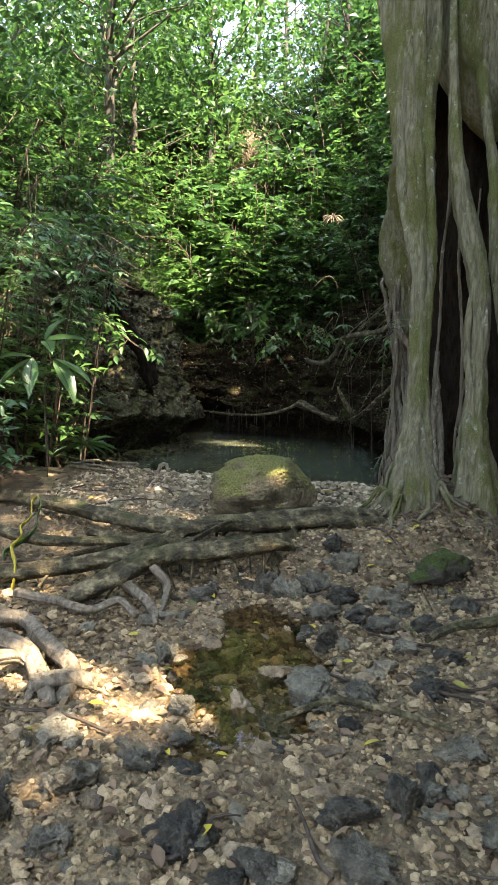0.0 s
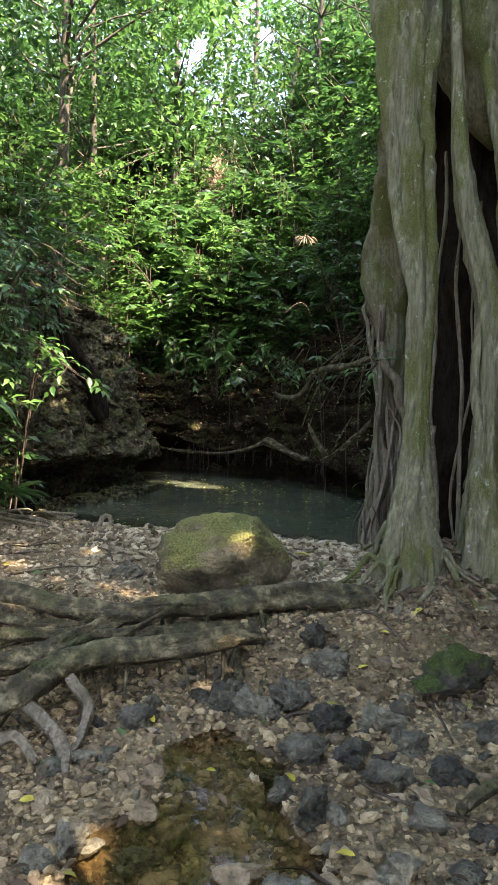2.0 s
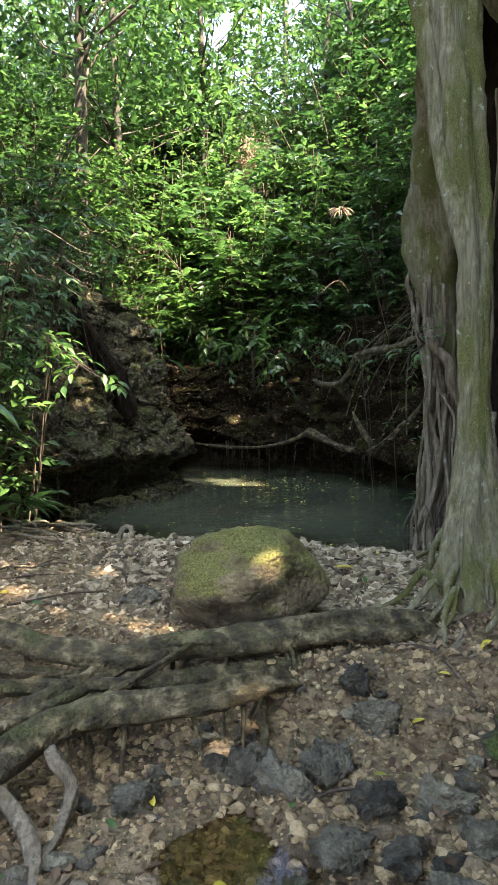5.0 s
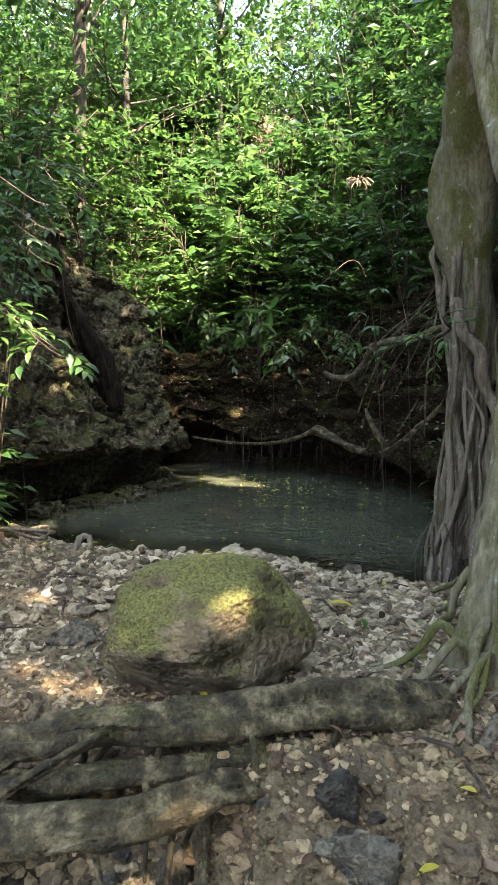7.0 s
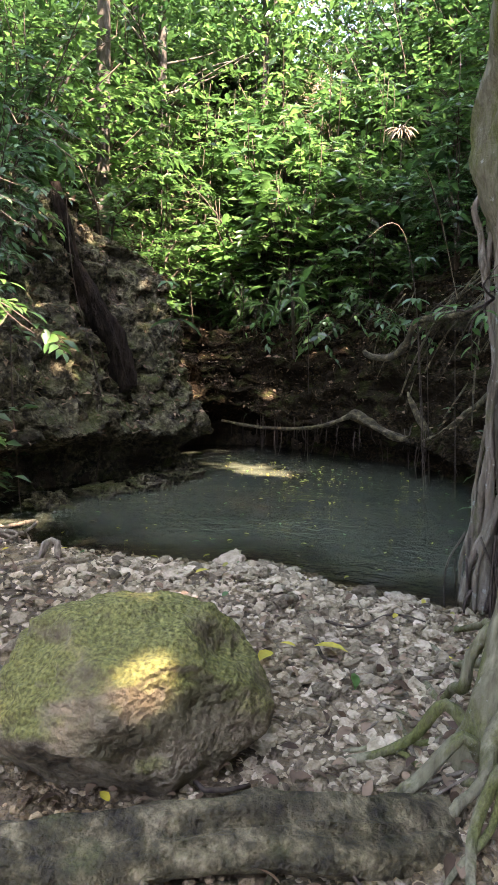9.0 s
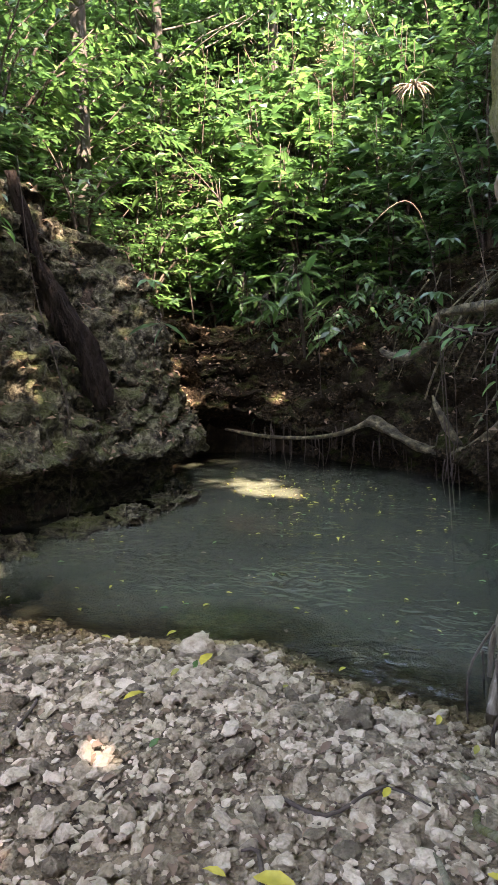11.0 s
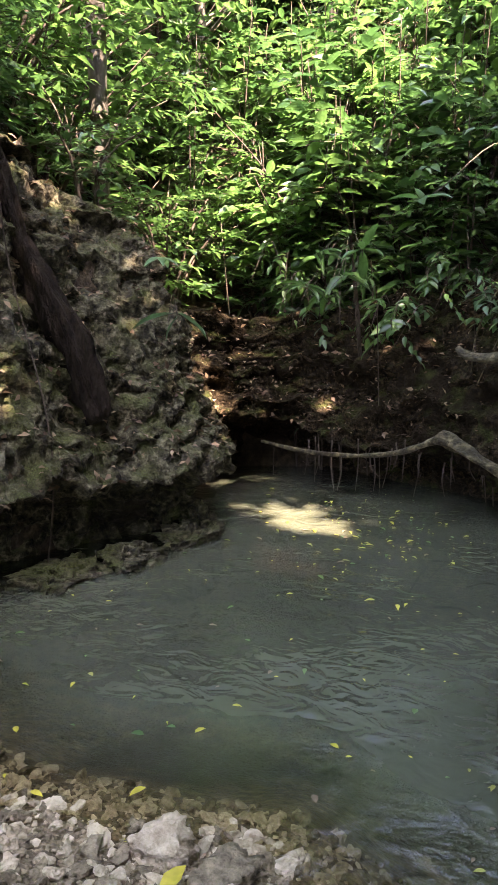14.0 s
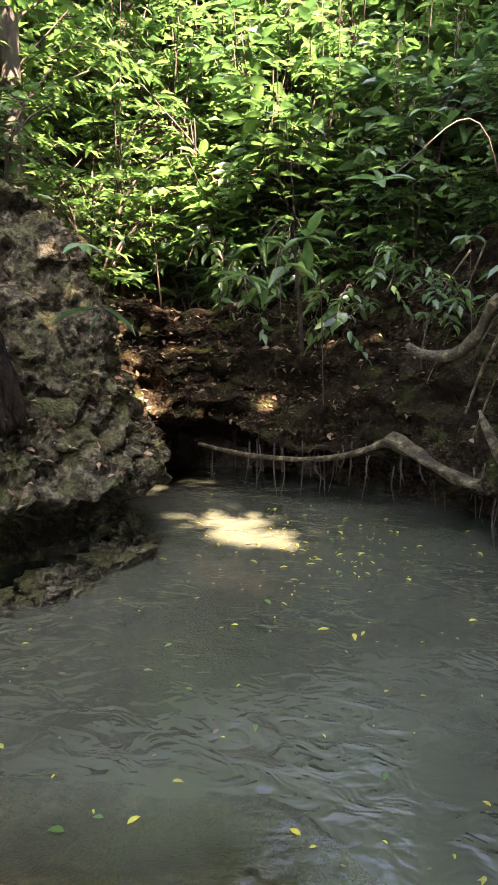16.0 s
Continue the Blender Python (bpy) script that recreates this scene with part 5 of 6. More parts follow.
for k, (v, f) in enumerate(BED):
    g = Geo()
    g.add(v, f)
    BED_MESH.append(g.mesh("stone", M_ROCK if k % 2 else M_PEBBLE_WET))
br = np.random.default_rng(808)
for k in range(230):
    x, y = br.uniform(-0.95, 1.6), br.uniform(1.5, 4.45)
    sz = 0.03 + 0.055 * br.uniform() ** 2
    ob = new("stone", BED_MESH[k % 10])
    ob.matrix_basis = pose(x, y, ground_at(x, y) + 0.12 * sz, br.uniform(-14, 14), br.uniform(-14, 14), br.uniform(0, 360)) @ Matrix.Scale(sz, 4)
    ob.parent = ground
for k, (x, y, a, b, c) in enumerate([(0.25, 2.95, 0.10, 0.065, 0.085), (0.03, 3.22, 0.08, 0.06, 0.08), (0.5, 3.18, 0.09, 0.07, 0.08), (0.12, 2.66, 0.09, 0.06, 0.09), (0.3, 3.45, 0.06, 0.05, 0.08), (-0.1, 2.52, 0.07, 0.06, 0.06)]):
    stone(x, y, (a, b, c), 170 + k, M_PEBBLE_WET if k % 3 != 2 else M_ROCK, "rounded wet brown stone standing in the puddle", 0.2)
stone(-0.20, 3.84, (0.10, 0.075, 0.07), 91, M_ROCK, "smooth wet blue-grey stone at the puddle", 0.3, 40)
stone(-0.13, 7.42, (0.13, 0.11, 0.08), 92, M_PEBBLE, "pale flat stone in the pool shallows", 0.3, 20, 3, "stones at the pool's edge")
stone(0.74, 6.86, (0.13, 0.10, 0.08), 93, M_PEBBLE, "grey angular stone at the pool's edge", 0.3, 70, 3, "stones at the pool's edge")
stone(0.92, 6.95, (0.11, 0.09, 0.06), 94, M_PEBBLE, "grey angular stone at the pool's edge", 0.3, 20, 3, "stones at the pool's edge")
stone(0.1, 7.35, (0.12, 0.09, 0.05), 95, M_PEBBLE, "pale flat stone in the pool shallows", 0.3, 50, 3, "stones at the pool's edge")
stone(-0.55, 5.35, (0.13, 0.11, 0.08), 96, M_ROCK, "dark grey stone on the gravel bar", 0.35, 50, 3, "stones at the pool's edge")
for k, (x, y, a, b, c) in enumerate([(-1.32, 10.25, 0.28, 0.34, 0.13), (-1.55, 9.75, 0.26, 0.3, 0.12), (-1.82, 9.3, 0.24, 0.34, 0.12), (-2.02, 8.7, 0.25, 0.34, 0.12), (-1.36, 10.62, 0.2, 0.22, 0.16)]):
    v, f = rock(140 + k, (a, b, c), 5, 14, 0.34, 2.6, 0.5, 0.9)
    v[:, 2] = np.round(v[:, 2] / 0.05 + 0.6 * fbm(v, 6, 2)) * 0.05 * 0.6 + v[:, 2] * 0.4
    g = Geo()
    g.add(v, f)
    ob = part("ledge_rock", g, M_CLIFF)
    ob.location = (x, y, 0.02)
    tagged(ob, "pitted pale ledge rock at the water line", "rock", "ledge rocks")

# ---- plants with a look of their own ----
def plant(name, label, root, stems, blades, mat, leaf, width=0.42, kind=LEAF8, seed=0, thick=0.006, category="plant", group=""):
    """A plant: stems from its root to given tips, and leaves at given points along them."""
    rg = np.random.default_rng(seed)
    ob = thing(name, label, category, group, root)
    o = np.array(root)
    gs = Geo()
    for pts in stems:
        gs.add(*tube(np.array([root] + list(pts)) - o, np.linspace(thick, thick * 0.4, len(pts) + 1), 6, 0.08, 0.1))
    part("stem", gs, M_TWIG, ob)
    for p, w, ln in blades:
        gl = Geo()
        leaves(gl, np.array([p]) - o, np.array([w], float), np.array([[0, 0, 1.0]]) + rg.normal(0, 0.15, (1, 3)), ln * leaf, ln * leaf * width, kind)
        blade = part("leaf", gl, mat, ob)
        if ln * leaf > 0.2:
            w = np.array(w, float) / np.linalg.norm(w)
            side = np.cross(w, [0, 0, 1.0])
            nor = np.cross(side, w) / (np.linalg.norm(side) + 1e-9)
            b = np.array(p) - o
            gm = Geo()
            gm.add(*tube([b, b + w * ln * leaf * 0.5 + nor * 0.003, b + w * ln * leaf * 0.95 - nor * ln * leaf * 0.1], [0.003, 0.0025, 0.001], 4, 0.1, 0))
            part("midrib", gm, M_TWIG, blade)
    return ob


def spray(name, label, root, tips, mat, leaf, n, seed, droop=0.2, category="leafy branch"):
    """Twigs with rows of small leaves, out from a bank."""
    rg = np.random.default_rng(seed)
    ob = thing(name, label, category, "leafy branches", root)
    gs, gl = Geo(), Geo()
    o = np.array(root)
    for mid, tip in tips:
        pts = np.array([root, mid, tip]) - o
        gs.add(*tube(pts, [0.008, 0.005, 0.002], 5, 0.1, 0.1))
        line, _ = smooth_line(pts, [1, 1, 1], 0.04)
        for k in range(n):
            q = line[int(len(line) * (0.35 + 0.63 * k / n))]
            a = rg.uniform(0, 2 * math.pi)
            if seed >= 310 and len(in_shaft(np.array([q + o]))) == 0:
                continue
            w = (pts[2] - pts[1]) / np.linalg.norm(pts[2] - pts[1]) * 0.8 + np.array([math.cos(a), math.sin(a), rg.uniform(-0.3, 0.2)])
            pp = frond(rg, gl, q, w, rg.uniform(0.12, 0.3), leaf, 6, LEAF8, droop)
            gs.add(*tube([q, pp[-1]], [0.003, 0.0015], 3, 9, 0))
    tagged(part("stem", gs, M_TWIG, ob), kind="stuff")
    tagged(part("foliage", gl, mat, ob), kind="stuff")
    return ob


def bank_point(x, y):
    return (x, y, ground_at(x, y))


spray("leafy_branch", "sunlit pale-leaved branch reaching out from the bank", bank_point(-2.55, 7.6), [((-2.1, 7.3, 1.75), (-1.5, 6.95, 1.68)), ((-2.0, 7.2, 1.7), (-1.25, 7.0, 1.45)), ((-2.2, 7.2, 1.8), (-1.75, 6.9, 1.85)), ((-1.9, 7.3, 1.6), (-1.05, 7.2, 1.3))],
      M_LEAF_LIGHT, 0.105, 11, 301)
spray("leafy_branch", "drooping leafy branch over the mossy bank", bank_point(-2.6, 5.6), [((-2.2, 5.4, 2.0), (-1.6, 5.2, 2.5)), ((-2.3, 5.5, 2.3), (-1.9, 5.0, 2.6)), ((-2.3, 5.7, 1.9), (-1.5, 5.6, 2.1))], M_LEAF, 0.11, 10, 302)
spray("leafy_branch", "glossy dark-leaved shrub branch by the stream edge", bank_point(-2.2, 4.9), [((-2.0, 4.9, 0.9), (-1.8, 4.8, 1.05)), ((-2.0, 4.8, 0.7), (-1.75, 4.75, 0.8)), ((-2.1, 5.0, 1.0), (-1.9, 4.95, 1.2)), ((-2.0, 5.0, 0.6), (-1.72, 4.95, 0.62))], M_LEAF_BLUE, 0.10, 9, 303)
spray("leafy_branch", "small bright green sprig growing on fig roots", (1.3, 7.1, 1.7), [((1.15, 6.95, 1.62), (0.98, 6.9, 1.66)), ((1.22, 6.95, 1.75), (1.28, 6.85, 1.85)), ((1.2, 7.0, 1.6), (1.16, 6.9, 1.5))], M_LEAF_LIGHT, 0.075, 2, 304)
spray("leafy_branch", "pale-leaved branch hanging over the rock bank", bank_point(-2.9, 8.4), [((-2.3, 8.0, 1.9), (-1.8, 7.7, 1.75)), ((-2.3, 8.1, 2.2), (-1.9, 7.8, 2.2)), ((-2.4, 8.2, 1.7), (-1.9, 7.9, 1.45))], M_LEAF_LIGHT, 0.09, 9, 305)
for k, (x, y, z) in enumerate([(-2.4, 6.6, 2.7), (-2.0, 7.6, 3.1), (-2.7, 7.2, 2.2), (-1.7, 8.3, 3.3), (-2.5, 5.9, 3.1), (-2.9, 6.8, 3.4), (-2.2, 8.6, 2.9)]):
    spray("leafy_branch", "leafy green branch arching from the bank", bank_point(x - 1.0, y + 0.6), [((x - 0.5, y + 0.3, z - 0.1), (x + 0.2, y - 0.2, z)), ((x - 0.5, y + 0.3, z - 0.2), (x + 0.1, y + 0.1, z - 0.4)), ((x - 0.6, y + 0.2, z), (x - 0.2, y - 0.4, z + 0.1))],
          M_LEAF if k % 2 else M_LEAF_LIGHT, 0.12, 12, 310 + k)
for k, (x, y, z) in enumerate([(-1.75, 6.1, 2.35), (-1.35, 6.6, 2.3), (-1.9, 6.9, 2.45), (-1.5, 7.0, 2.15), (-1.15, 7.2, 2.5), (-2.0, 5.6, 2.2)]):
    spray("leafy_branch", "feathery blue-green branch spreading from the bank", bank_point(x - 1.0, y + 0.5), [((x - 0.5, y + 0.2, z + 0.12), (x + 0.25, y - 0.2, z)), ((x - 0.5, y + 0.3, z), (x + 0.15, y + 0.15, z - 0.08)), ((x - 0.5, y + 0.1, z + 0.05), (x - 0.05, y - 0.4, z + 0.04))], M_LEAF_BLUE, 0.085, 11, 380 + k, 0.08)
r0 = bank_point(-2.0, 6.2)
tip = [(-1.95, 6.05, 1.5), (-2.05, 6.0, 1.35), (-1.85, 5.95, 1.35)]
plant("broadleaf_plant", "large-leaved understorey plant on the mossy bank", r0, [[(-2.0, 6.15, 0.9), t] for t in tip],
      [(tip[0], (1, -0.2, 0.15), 1.0), (tip[0], (0.5, -0.9, -0.2), 0.8), (tip[1], (-0.7, -0.5, -0.6), 1.0), (tip[1], (0.1, -0.6, -0.9), 0.9), (tip[2], (0.6, -0.3, -0.8), 1.1), (tip[2], (0.9, 0.1, -0.45), 1.0), (tip[0], (0.2, 0.4, 0.5), 0.8), (tip[1], (-1, 0.2, 0.1), 0.8)],
      M_LEAF_BLUE, 0.42, 0.38, seed=1)
rg = np.random.default_rng(9)
r0 = bank_point(-1.85, 6.75)
plant("fern_plant", "drooping strap-leaved plant low on the bank", r0, [[(r0[0] + 0.02, r0[1], r0[2] + 0.25)]],
      [((r0[0] + 0.02, r0[1], r0[2] + 0.24), (math.cos(a), math.sin(a), rg.uniform(-0.4, 0.5)), rg.uniform(0.7, 1.1)) for a in rg.uniform(0, 6.28, 16)], M_LEAF, 0.34, 0.10, seed=2)
r0 = bank_point(1.3, 10.6)
t0 = (0.36, 9.42, 2.24)
plant("broadleaf_plant", "pale four-leaved sprig arching from the bank", r0, [[(0.9, 10.0, 2.4), t0]], [(t0, (1, -0.3, 0.1), 1), (t0, (-0.8, -0.5, 0.1), 1), (t0, (0.2, -1, -0.2), 0.9), (t0, (-0.2, 0.6, 0.5), 0.9)], M_LEAF_LIGHT, 0.16, 0.5, seed=3)
r0 = bank_point(-0.4, 12.9)
cl = [(-0.45, 10.6, 2.1), (-0.3, 10.8, 1.95), (-0.6, 10.9, 1.9), (-0.2, 11.0, 2.15), (-0.5, 11.2, 1.85)]
plant("broadleaf_plant", "long-leaved green plant leaning over the pool", r0, [[(-0.45, 11.9, 2.2), t] for t in cl],
      [(t, (rg.uniform(-1, 1), rg.uniform(-1, 0.2), rg.uniform(-0.5, 0.2)), rg.uniform(0.7, 1.1)) for t in cl for _ in range(5)], M_LEAF_LIGHT, 0.26, 0.3, seed=4)
r0 = bank_point(-2.05, 10.6)
plant("broadleaf_plant", "grey-green leaves drooping over the rock bank", r0, [[(-1.7, 10.4, 2.1), (-1.5, 10.25, 2.05)]], [((-1.5, 10.25, 2.07), (math.cos(a), math.sin(a), -0.35), 0.8) for a in (0.3, 1.6, 3.0, 4.2, 5.3)], M_LEAF_BLUE, 0.18, 0.45, seed=5)
plant("broadleaf_plant", "narrow drooping leaves on the rock bank", bank_point(-1.8, 10.7), [[(-1.5, 10.4, 1.75), (-1.35, 10.2, 1.68)]], [((-1.35, 10.2, 1.68), (1, -0.2, -0.5), 1.1), ((-1.38, 10.2, 1.68), (-0.9, -0.3, -0.2), 1.1), ((-1.35, 10.2, 1.66), (-0.5, -0.4, -0.9), 0.7)], M_LEAF_BLUE, 0.27, 0.25, seed=6)
plant("broadleaf_plant", "small pale leaves on the litter slope", bank_point(-0.2, 12.5), [[(-0.2, 11.8, 1.75), (-0.19, 11.45, 1.8)]], [((-0.19, 11.45, 1.8), (math.cos(a), math.sin(a), -0.1), 0.7) for a in (0.1, 2.9, 4.2, 5.5)], M_LEAF_LIGHT, 0.17, 0.45, seed=7)
for k, (x, y, z) in enumerate([(0.73, 13.3, 2.75), (0.9, 11.6, 2.2), (1.1, 10.8, 2.4), (1.0, 9.8, 1.9), (0.35, 12.6, 1.9), (0.6, 11.9, 1.65), (1.3, 10.0, 2.7)]):
    plant("seedling", "small green seedling on the steep bank", bank_point(x + 0.25, y + 0.3), [[(x, y, z)]], [((x, y, z), (math.cos(a), math.sin(a) - 0.4, -0.3), rg.uniform(0.7, 1.1)) for a in rg.uniform(0, 6.28, 6)], M_LEAF, 0.17, 0.4, seed=20 + k, group="seedlings on the bank")
for k in range(26):
    x, y = rg.uniform(1.3, 2.8), rg.uniform(9.0, 13.0)
    z = ground_at(x, y) + rg.uniform(0.12, 0.3)
    plant("seedling", "small green seedling on the steep bank", bank_point(x + 0.05, y + 0.05), [[(x, y, z)]], [((x, y, z), (math.cos(a) - 0.2, math.sin(a) - 0.4, -0.3), rg.uniform(0.7, 1.1)) for a in rg.uniform(0, 6.28, 6)], M_LEAF, 0.19, 0.42, seed=60 + k, group="seedlings on the bank")
for k in range(9):
    x = -1.3 + 0.27 * k + rg.uniform(-0.1, 0.1)
    y = 12.15 - 0.35 * max(x, 0)
    z = rg.uniform(1.5, 1.95)
    spray("leafy_branch", "leafy green branch hanging over the rock bank", bank_point(x + 0.1, y + 0.9), [((x, y + 0.35, z + 0.35), (x + rg.uniform(-0.25, 0.25), y - 0.15, z)), ((x + 0.15, y + 0.3, z + 0.25), (x + rg.uniform(-0.1, 0.45), y - 0.05, z - 0.15))], M_LEAF if k % 2 else M_LEAF_LIGHT, 0.12, 6, 340 + k)
for k, (x, y, z) in enumerate([(-2.1, 8.1, 2.0), (-2.25, 7.7, 1.5), (-2.0, 8.5, 2.5), (-2.3, 7.3, 1.15), (-2.15, 8.9, 3.0)]):
    spray("leafy_branch", "pale-leaved branch hanging over the rock bank", bank_point(x - 0.9, y + 0.3), [((x - 0.3, y + 0.05, z + 0.15), (x + 0.25, y - 0.25, z)), ((x - 0.3, y, z), (x + 0.15, y - 0.35, z - 0.25))], M_LEAF_LIGHT if k % 2 else M_LEAF, 0.10, 9, 360 + k)
g = Geo()
for k in range(26):
    w = rg.normal(0, 1, 3) * np.array([1, 0.6, 0.35]) + np.array([-0.3, -0.6, -0.1])
    w = w / np.linalg.norm(w) * rg.uniform(0.09, 0.19)
    g.add(*tube([(0, 0, 0), w * 0.6, w - np.array([0, 0, 0.05])], [0.008, 0.006, 0.002], 4, 0.1, 0.1))
ST = material("dry_straw", [(0.3, (0.17, 0.13, 0.08)), (0.7, (0.38, 0.31, 0.20))], 20, bump=0.1)
g.add(*tube([(0, 0, 0), (0.35, 0.6, -0.4), (0.7, 1.2, -1.4)], [0.003, 0.003, 0.004], 5, 0.1, 0.1))
dead = part("dead_frond", g, ST)
dead.location = (0.78, 9.95, 3.41)
tagged(dead, "dry pale straw-coloured dead frond on a bent stem", "dead branch")

straw = Geo()
for k in range(420):
    x, y = rg.normal(-1.2, 0.5), rg.normal(22.8, 0.5)
    z = ground_at(x, y)
    w = rg.normal(0, 0.28, 2)
    h = rg.uniform(0.5, 1.5)
    straw.add(*tube([(x, y, z - 0.05), (x + w[0] * 0.4, y + w[1] * 0.4, z + h * 0.6), (x + w[0] * 1.3, y + w[1] * 1.3, z + h)], [0.014, 0.011, 0.004], 3, 9.0, 0))
tagged(part("dry_grass", straw, ST), "tall dry straw-coloured grass on the sunlit slope", "grass", kind="stuff")

# ---- logs, creepers and roots on the banks ----
def creeper(name, label, pts, rad, mat=M_ROOT, sides=8, category="root", group="roots on the banks", **kw):
    ob = thing(name, label, category, group)
    limb("root_body" if category == "root" else "stem", ob, pts, rad, mat, sides, rough=0.3, bumps=8, step=0.05, **kw)
    return ob


creeper("leaning_log", "dark rotten log leaning on the rock bank", [(-2.5, 9.7, 2.95), (-2.42, 9.76, 2.55), (-2.32, 9.78, 2.15), (-2.14, 9.76, 1.85), (-1.97, 9.76, 1.55), (-1.83, 9.76, 1.2), (-1.72, 9.76, 0.97)], [0.035, 0.05, 0.07, 0.085, 0.095, 0.10, 0.075], M_ROTTEN_SHADE, 24, "log", "", flutes=7, flute=0.22, grain=0.9)
creeper("hanging_root", "thin bare root along the cave's lip", [(0.39, 11.62, 0.65), (0.06, 11.7, 0.5), (-0.32, 11.75, 0.43), (-0.83, 11.85, 0.42), (-1.31, 12.0, 0.46)], [0.03, 0.02, 0.017, 0.02, 0.015], grain=0.5)
creeper("hanging_root", "thick mossy root bent over the water's edge", [(0.39, 11.65, 0.66), (0.61, 11.5, 0.57), (0.9, 11.3, 0.46), (1.22, 11.1, 0.45), (1.45, 10.85, 0.59), (1.6, 10.55, 0.79), (1.85, 10.2, 1.1)], [0.065, 0.046, 0.045, 0.055, 0.05, 0.052, 0.055], M_ROOT, 16, grain=0.5, flutes=3, flute=0.15, twist=1.2)
creeper("hanging_root", "forked stub of the thick mossy root", [(1.02, 11.22, 0.98), (1.06, 11.18, 0.88), (1.13, 11.15, 0.75), (1.29, 11.05, 0.52)], [0.012, 0.028, 0.036, 0.045], M_ROOT, 12, grain=0.5)
creeper("hanging_root", "dark root snaking over the steep bank", [(0.5, 11.4, 1.42), (0.59, 11.35, 1.36), (0.81, 11.25, 1.36), (0.97, 11.1, 1.53), (1.06, 10.95, 1.74), (1.33, 10.7, 1.8), (1.53, 10.4, 1.84), (1.8, 10.1, 1.95)], [0.02, 0.03, 0.035, 0.036, 0.036, 0.038, 0.04, 0.04], M_ROOT, 12, grain=0.5)
for k in range(16):
    px = rg.uniform(0.25, 1.62)
    py = np.interp(px, [0.25, 0.6, 1.0, 1.3, 1.45, 1.62], [11.85, 11.65, 11.3, 10.95, 10.6, 9.9])
    ang = math.atan2(np.interp(px, [0.2, 1.0, 1.6], [0.9, 0.6, 0.1]), 0.7) + rg.normal(0, 0.5)
    pts, sway = [], rg.normal(0, 0.22)
    for t in np.linspace(rg.uniform(0.05, 0.4), rg.uniform(0.7, 1.15), 5):
        pts.append((px + math.cos(ang) * t + sway * math.sin(4 * t), py + math.sin(ang) * t - sway * math.cos(5 * t), 0.42 + 2.3 * (t / 1.15) ** 0.8 + 0.06))
    r = rg.uniform(0.005, 0.016)
    creeper("bank_root", "thin root running down the steep bank", pts, np.linspace(r * 0.6, r, 5), M_ROOT, 6, "root", "roots on the banks")
for k in range(34):
    u = rg.uniform()
    px = -1.2 + 2.7 * u
    py = np.interp(px, [-1.2, -0.5, 0.05, 0.5, 0.9, 1.25, 1.5], [11.95, 11.85, 11.8, 11.65, 11.4, 11.0, 10.4]) + rg.uniform(-0.03, 0.15)
    z0 = rg.uniform(0.42, 0.6)
    ln = rg.uniform(0.15, z0)
    creeper("rootlet", "thin brown rootlet hanging over the water", [(px, py, z0), (px + rg.normal(0, 0.02), py - 0.02, z0 - ln * 0.5), (px + rg.normal(0, 0.03), py, z0 - ln)], [0.007, 0.006, 0.003], M_TWIG, 5, "rootlet", "rootlets over the water")
for k in range(14):
    x0, y0 = rg.uniform(-3.4, -2.2), rg.uniform(6.8, 9.8)
    z0 = max(rg.uniform(2.3, 3.6), ground_at(x0, y0) + 0.5)
    zb = ground_at(x0 + 0.3, y0 - 0.2)
    w = rg.normal(0, 0.14, 4)
    creeper("liana", "thin bare creeper hanging down the bank", [(x0, y0, z0), (x0 + 0.1 + w[0], y0 - 0.05, z0 * 0.7 + zb * 0.3), (x0 + 0.15 + w[1], y0 - 0.1 + w[2], z0 * 0.35 + zb * 0.65), (x0 + 0.3, y0 - 0.2, zb - 0.05)], [0.004, 0.005, 0.006, 0.006], M_TWIG, 5, "creeper", "creepers")
for k in range(22):
    x0, y0 = rg.uniform(-0.4, 2.2), rg.uniform(9.3, 12.8)
    if float(basin_distance(np.array([x0]), np.array([y0]))[0]) < 0.5:
        x0, y0 = x0 + 0.7, y0 + 0.8
    zb = ground_at(x0, y0)
    w = rg.normal(0, 1, 2) * 0.5
    creeper("twig", "thin dead twig lying on the litter slope", [(x0, y0, zb + 0.06), (x0 + w[0] * 0.5, y0 - 0.2 + w[1] * 0.3, ground_at(x0 + w[0] * 0.5, y0 - 0.2 + w[1] * 0.3) + 0.09), (x0 + w[0], y0 - 0.4 + w[1] * 0.6, ground_at(x0 + w[0], y0 - 0.4 + w[1] * 0.6) + 0.05)], [0.01, 0.008, 0.004], M_TWIG, 5, "twig", "twigs on the slope")
for k in range(40):
    x0, y0 = rg.uniform(-1.7, 1.6), rg.uniform(1.6, 6.6)
    a, ln = rg.uniform(0, 3.14), rg.uniform(0.1, 0.3)
    if x0 > 1.0 and y0 > 4.6 or abs(x0 - 0.05) < 0.35 and 2.2 < y0 < 3.9:
        continue
    pts = [(x0 + math.cos(a) * ln * t, y0 + math.sin(a) * ln * t + 0.05 * math.sin(4 * t + k), 0) for t in (-1, -0.3, 0.4, 1)]
    creeper("twig", "thin dark twig lying on the stones", [(p[0], p[1], ground_at(p[0], p[1]) + 0.025) for p in pts], [0.006, 0.007, 0.006, 0.003], M_TWIG, 5, "twig", "twigs on the stones")
creeper("twig", "pale bent stick on the mud by the pool", [(-1.26, 6.42, 0.21), (-1.11, 6.5, 0.21), (-1.03, 6.62, 0.23), (-1.01, 6.66, 0.30), (-0.95, 6.68, 0.31), (-0.92, 6.62, 0.19)], [0.016, 0.02, 0.022, 0.021, 0.02, 0.016], M_AERIAL, 9, "twig", "twigs on the stones")
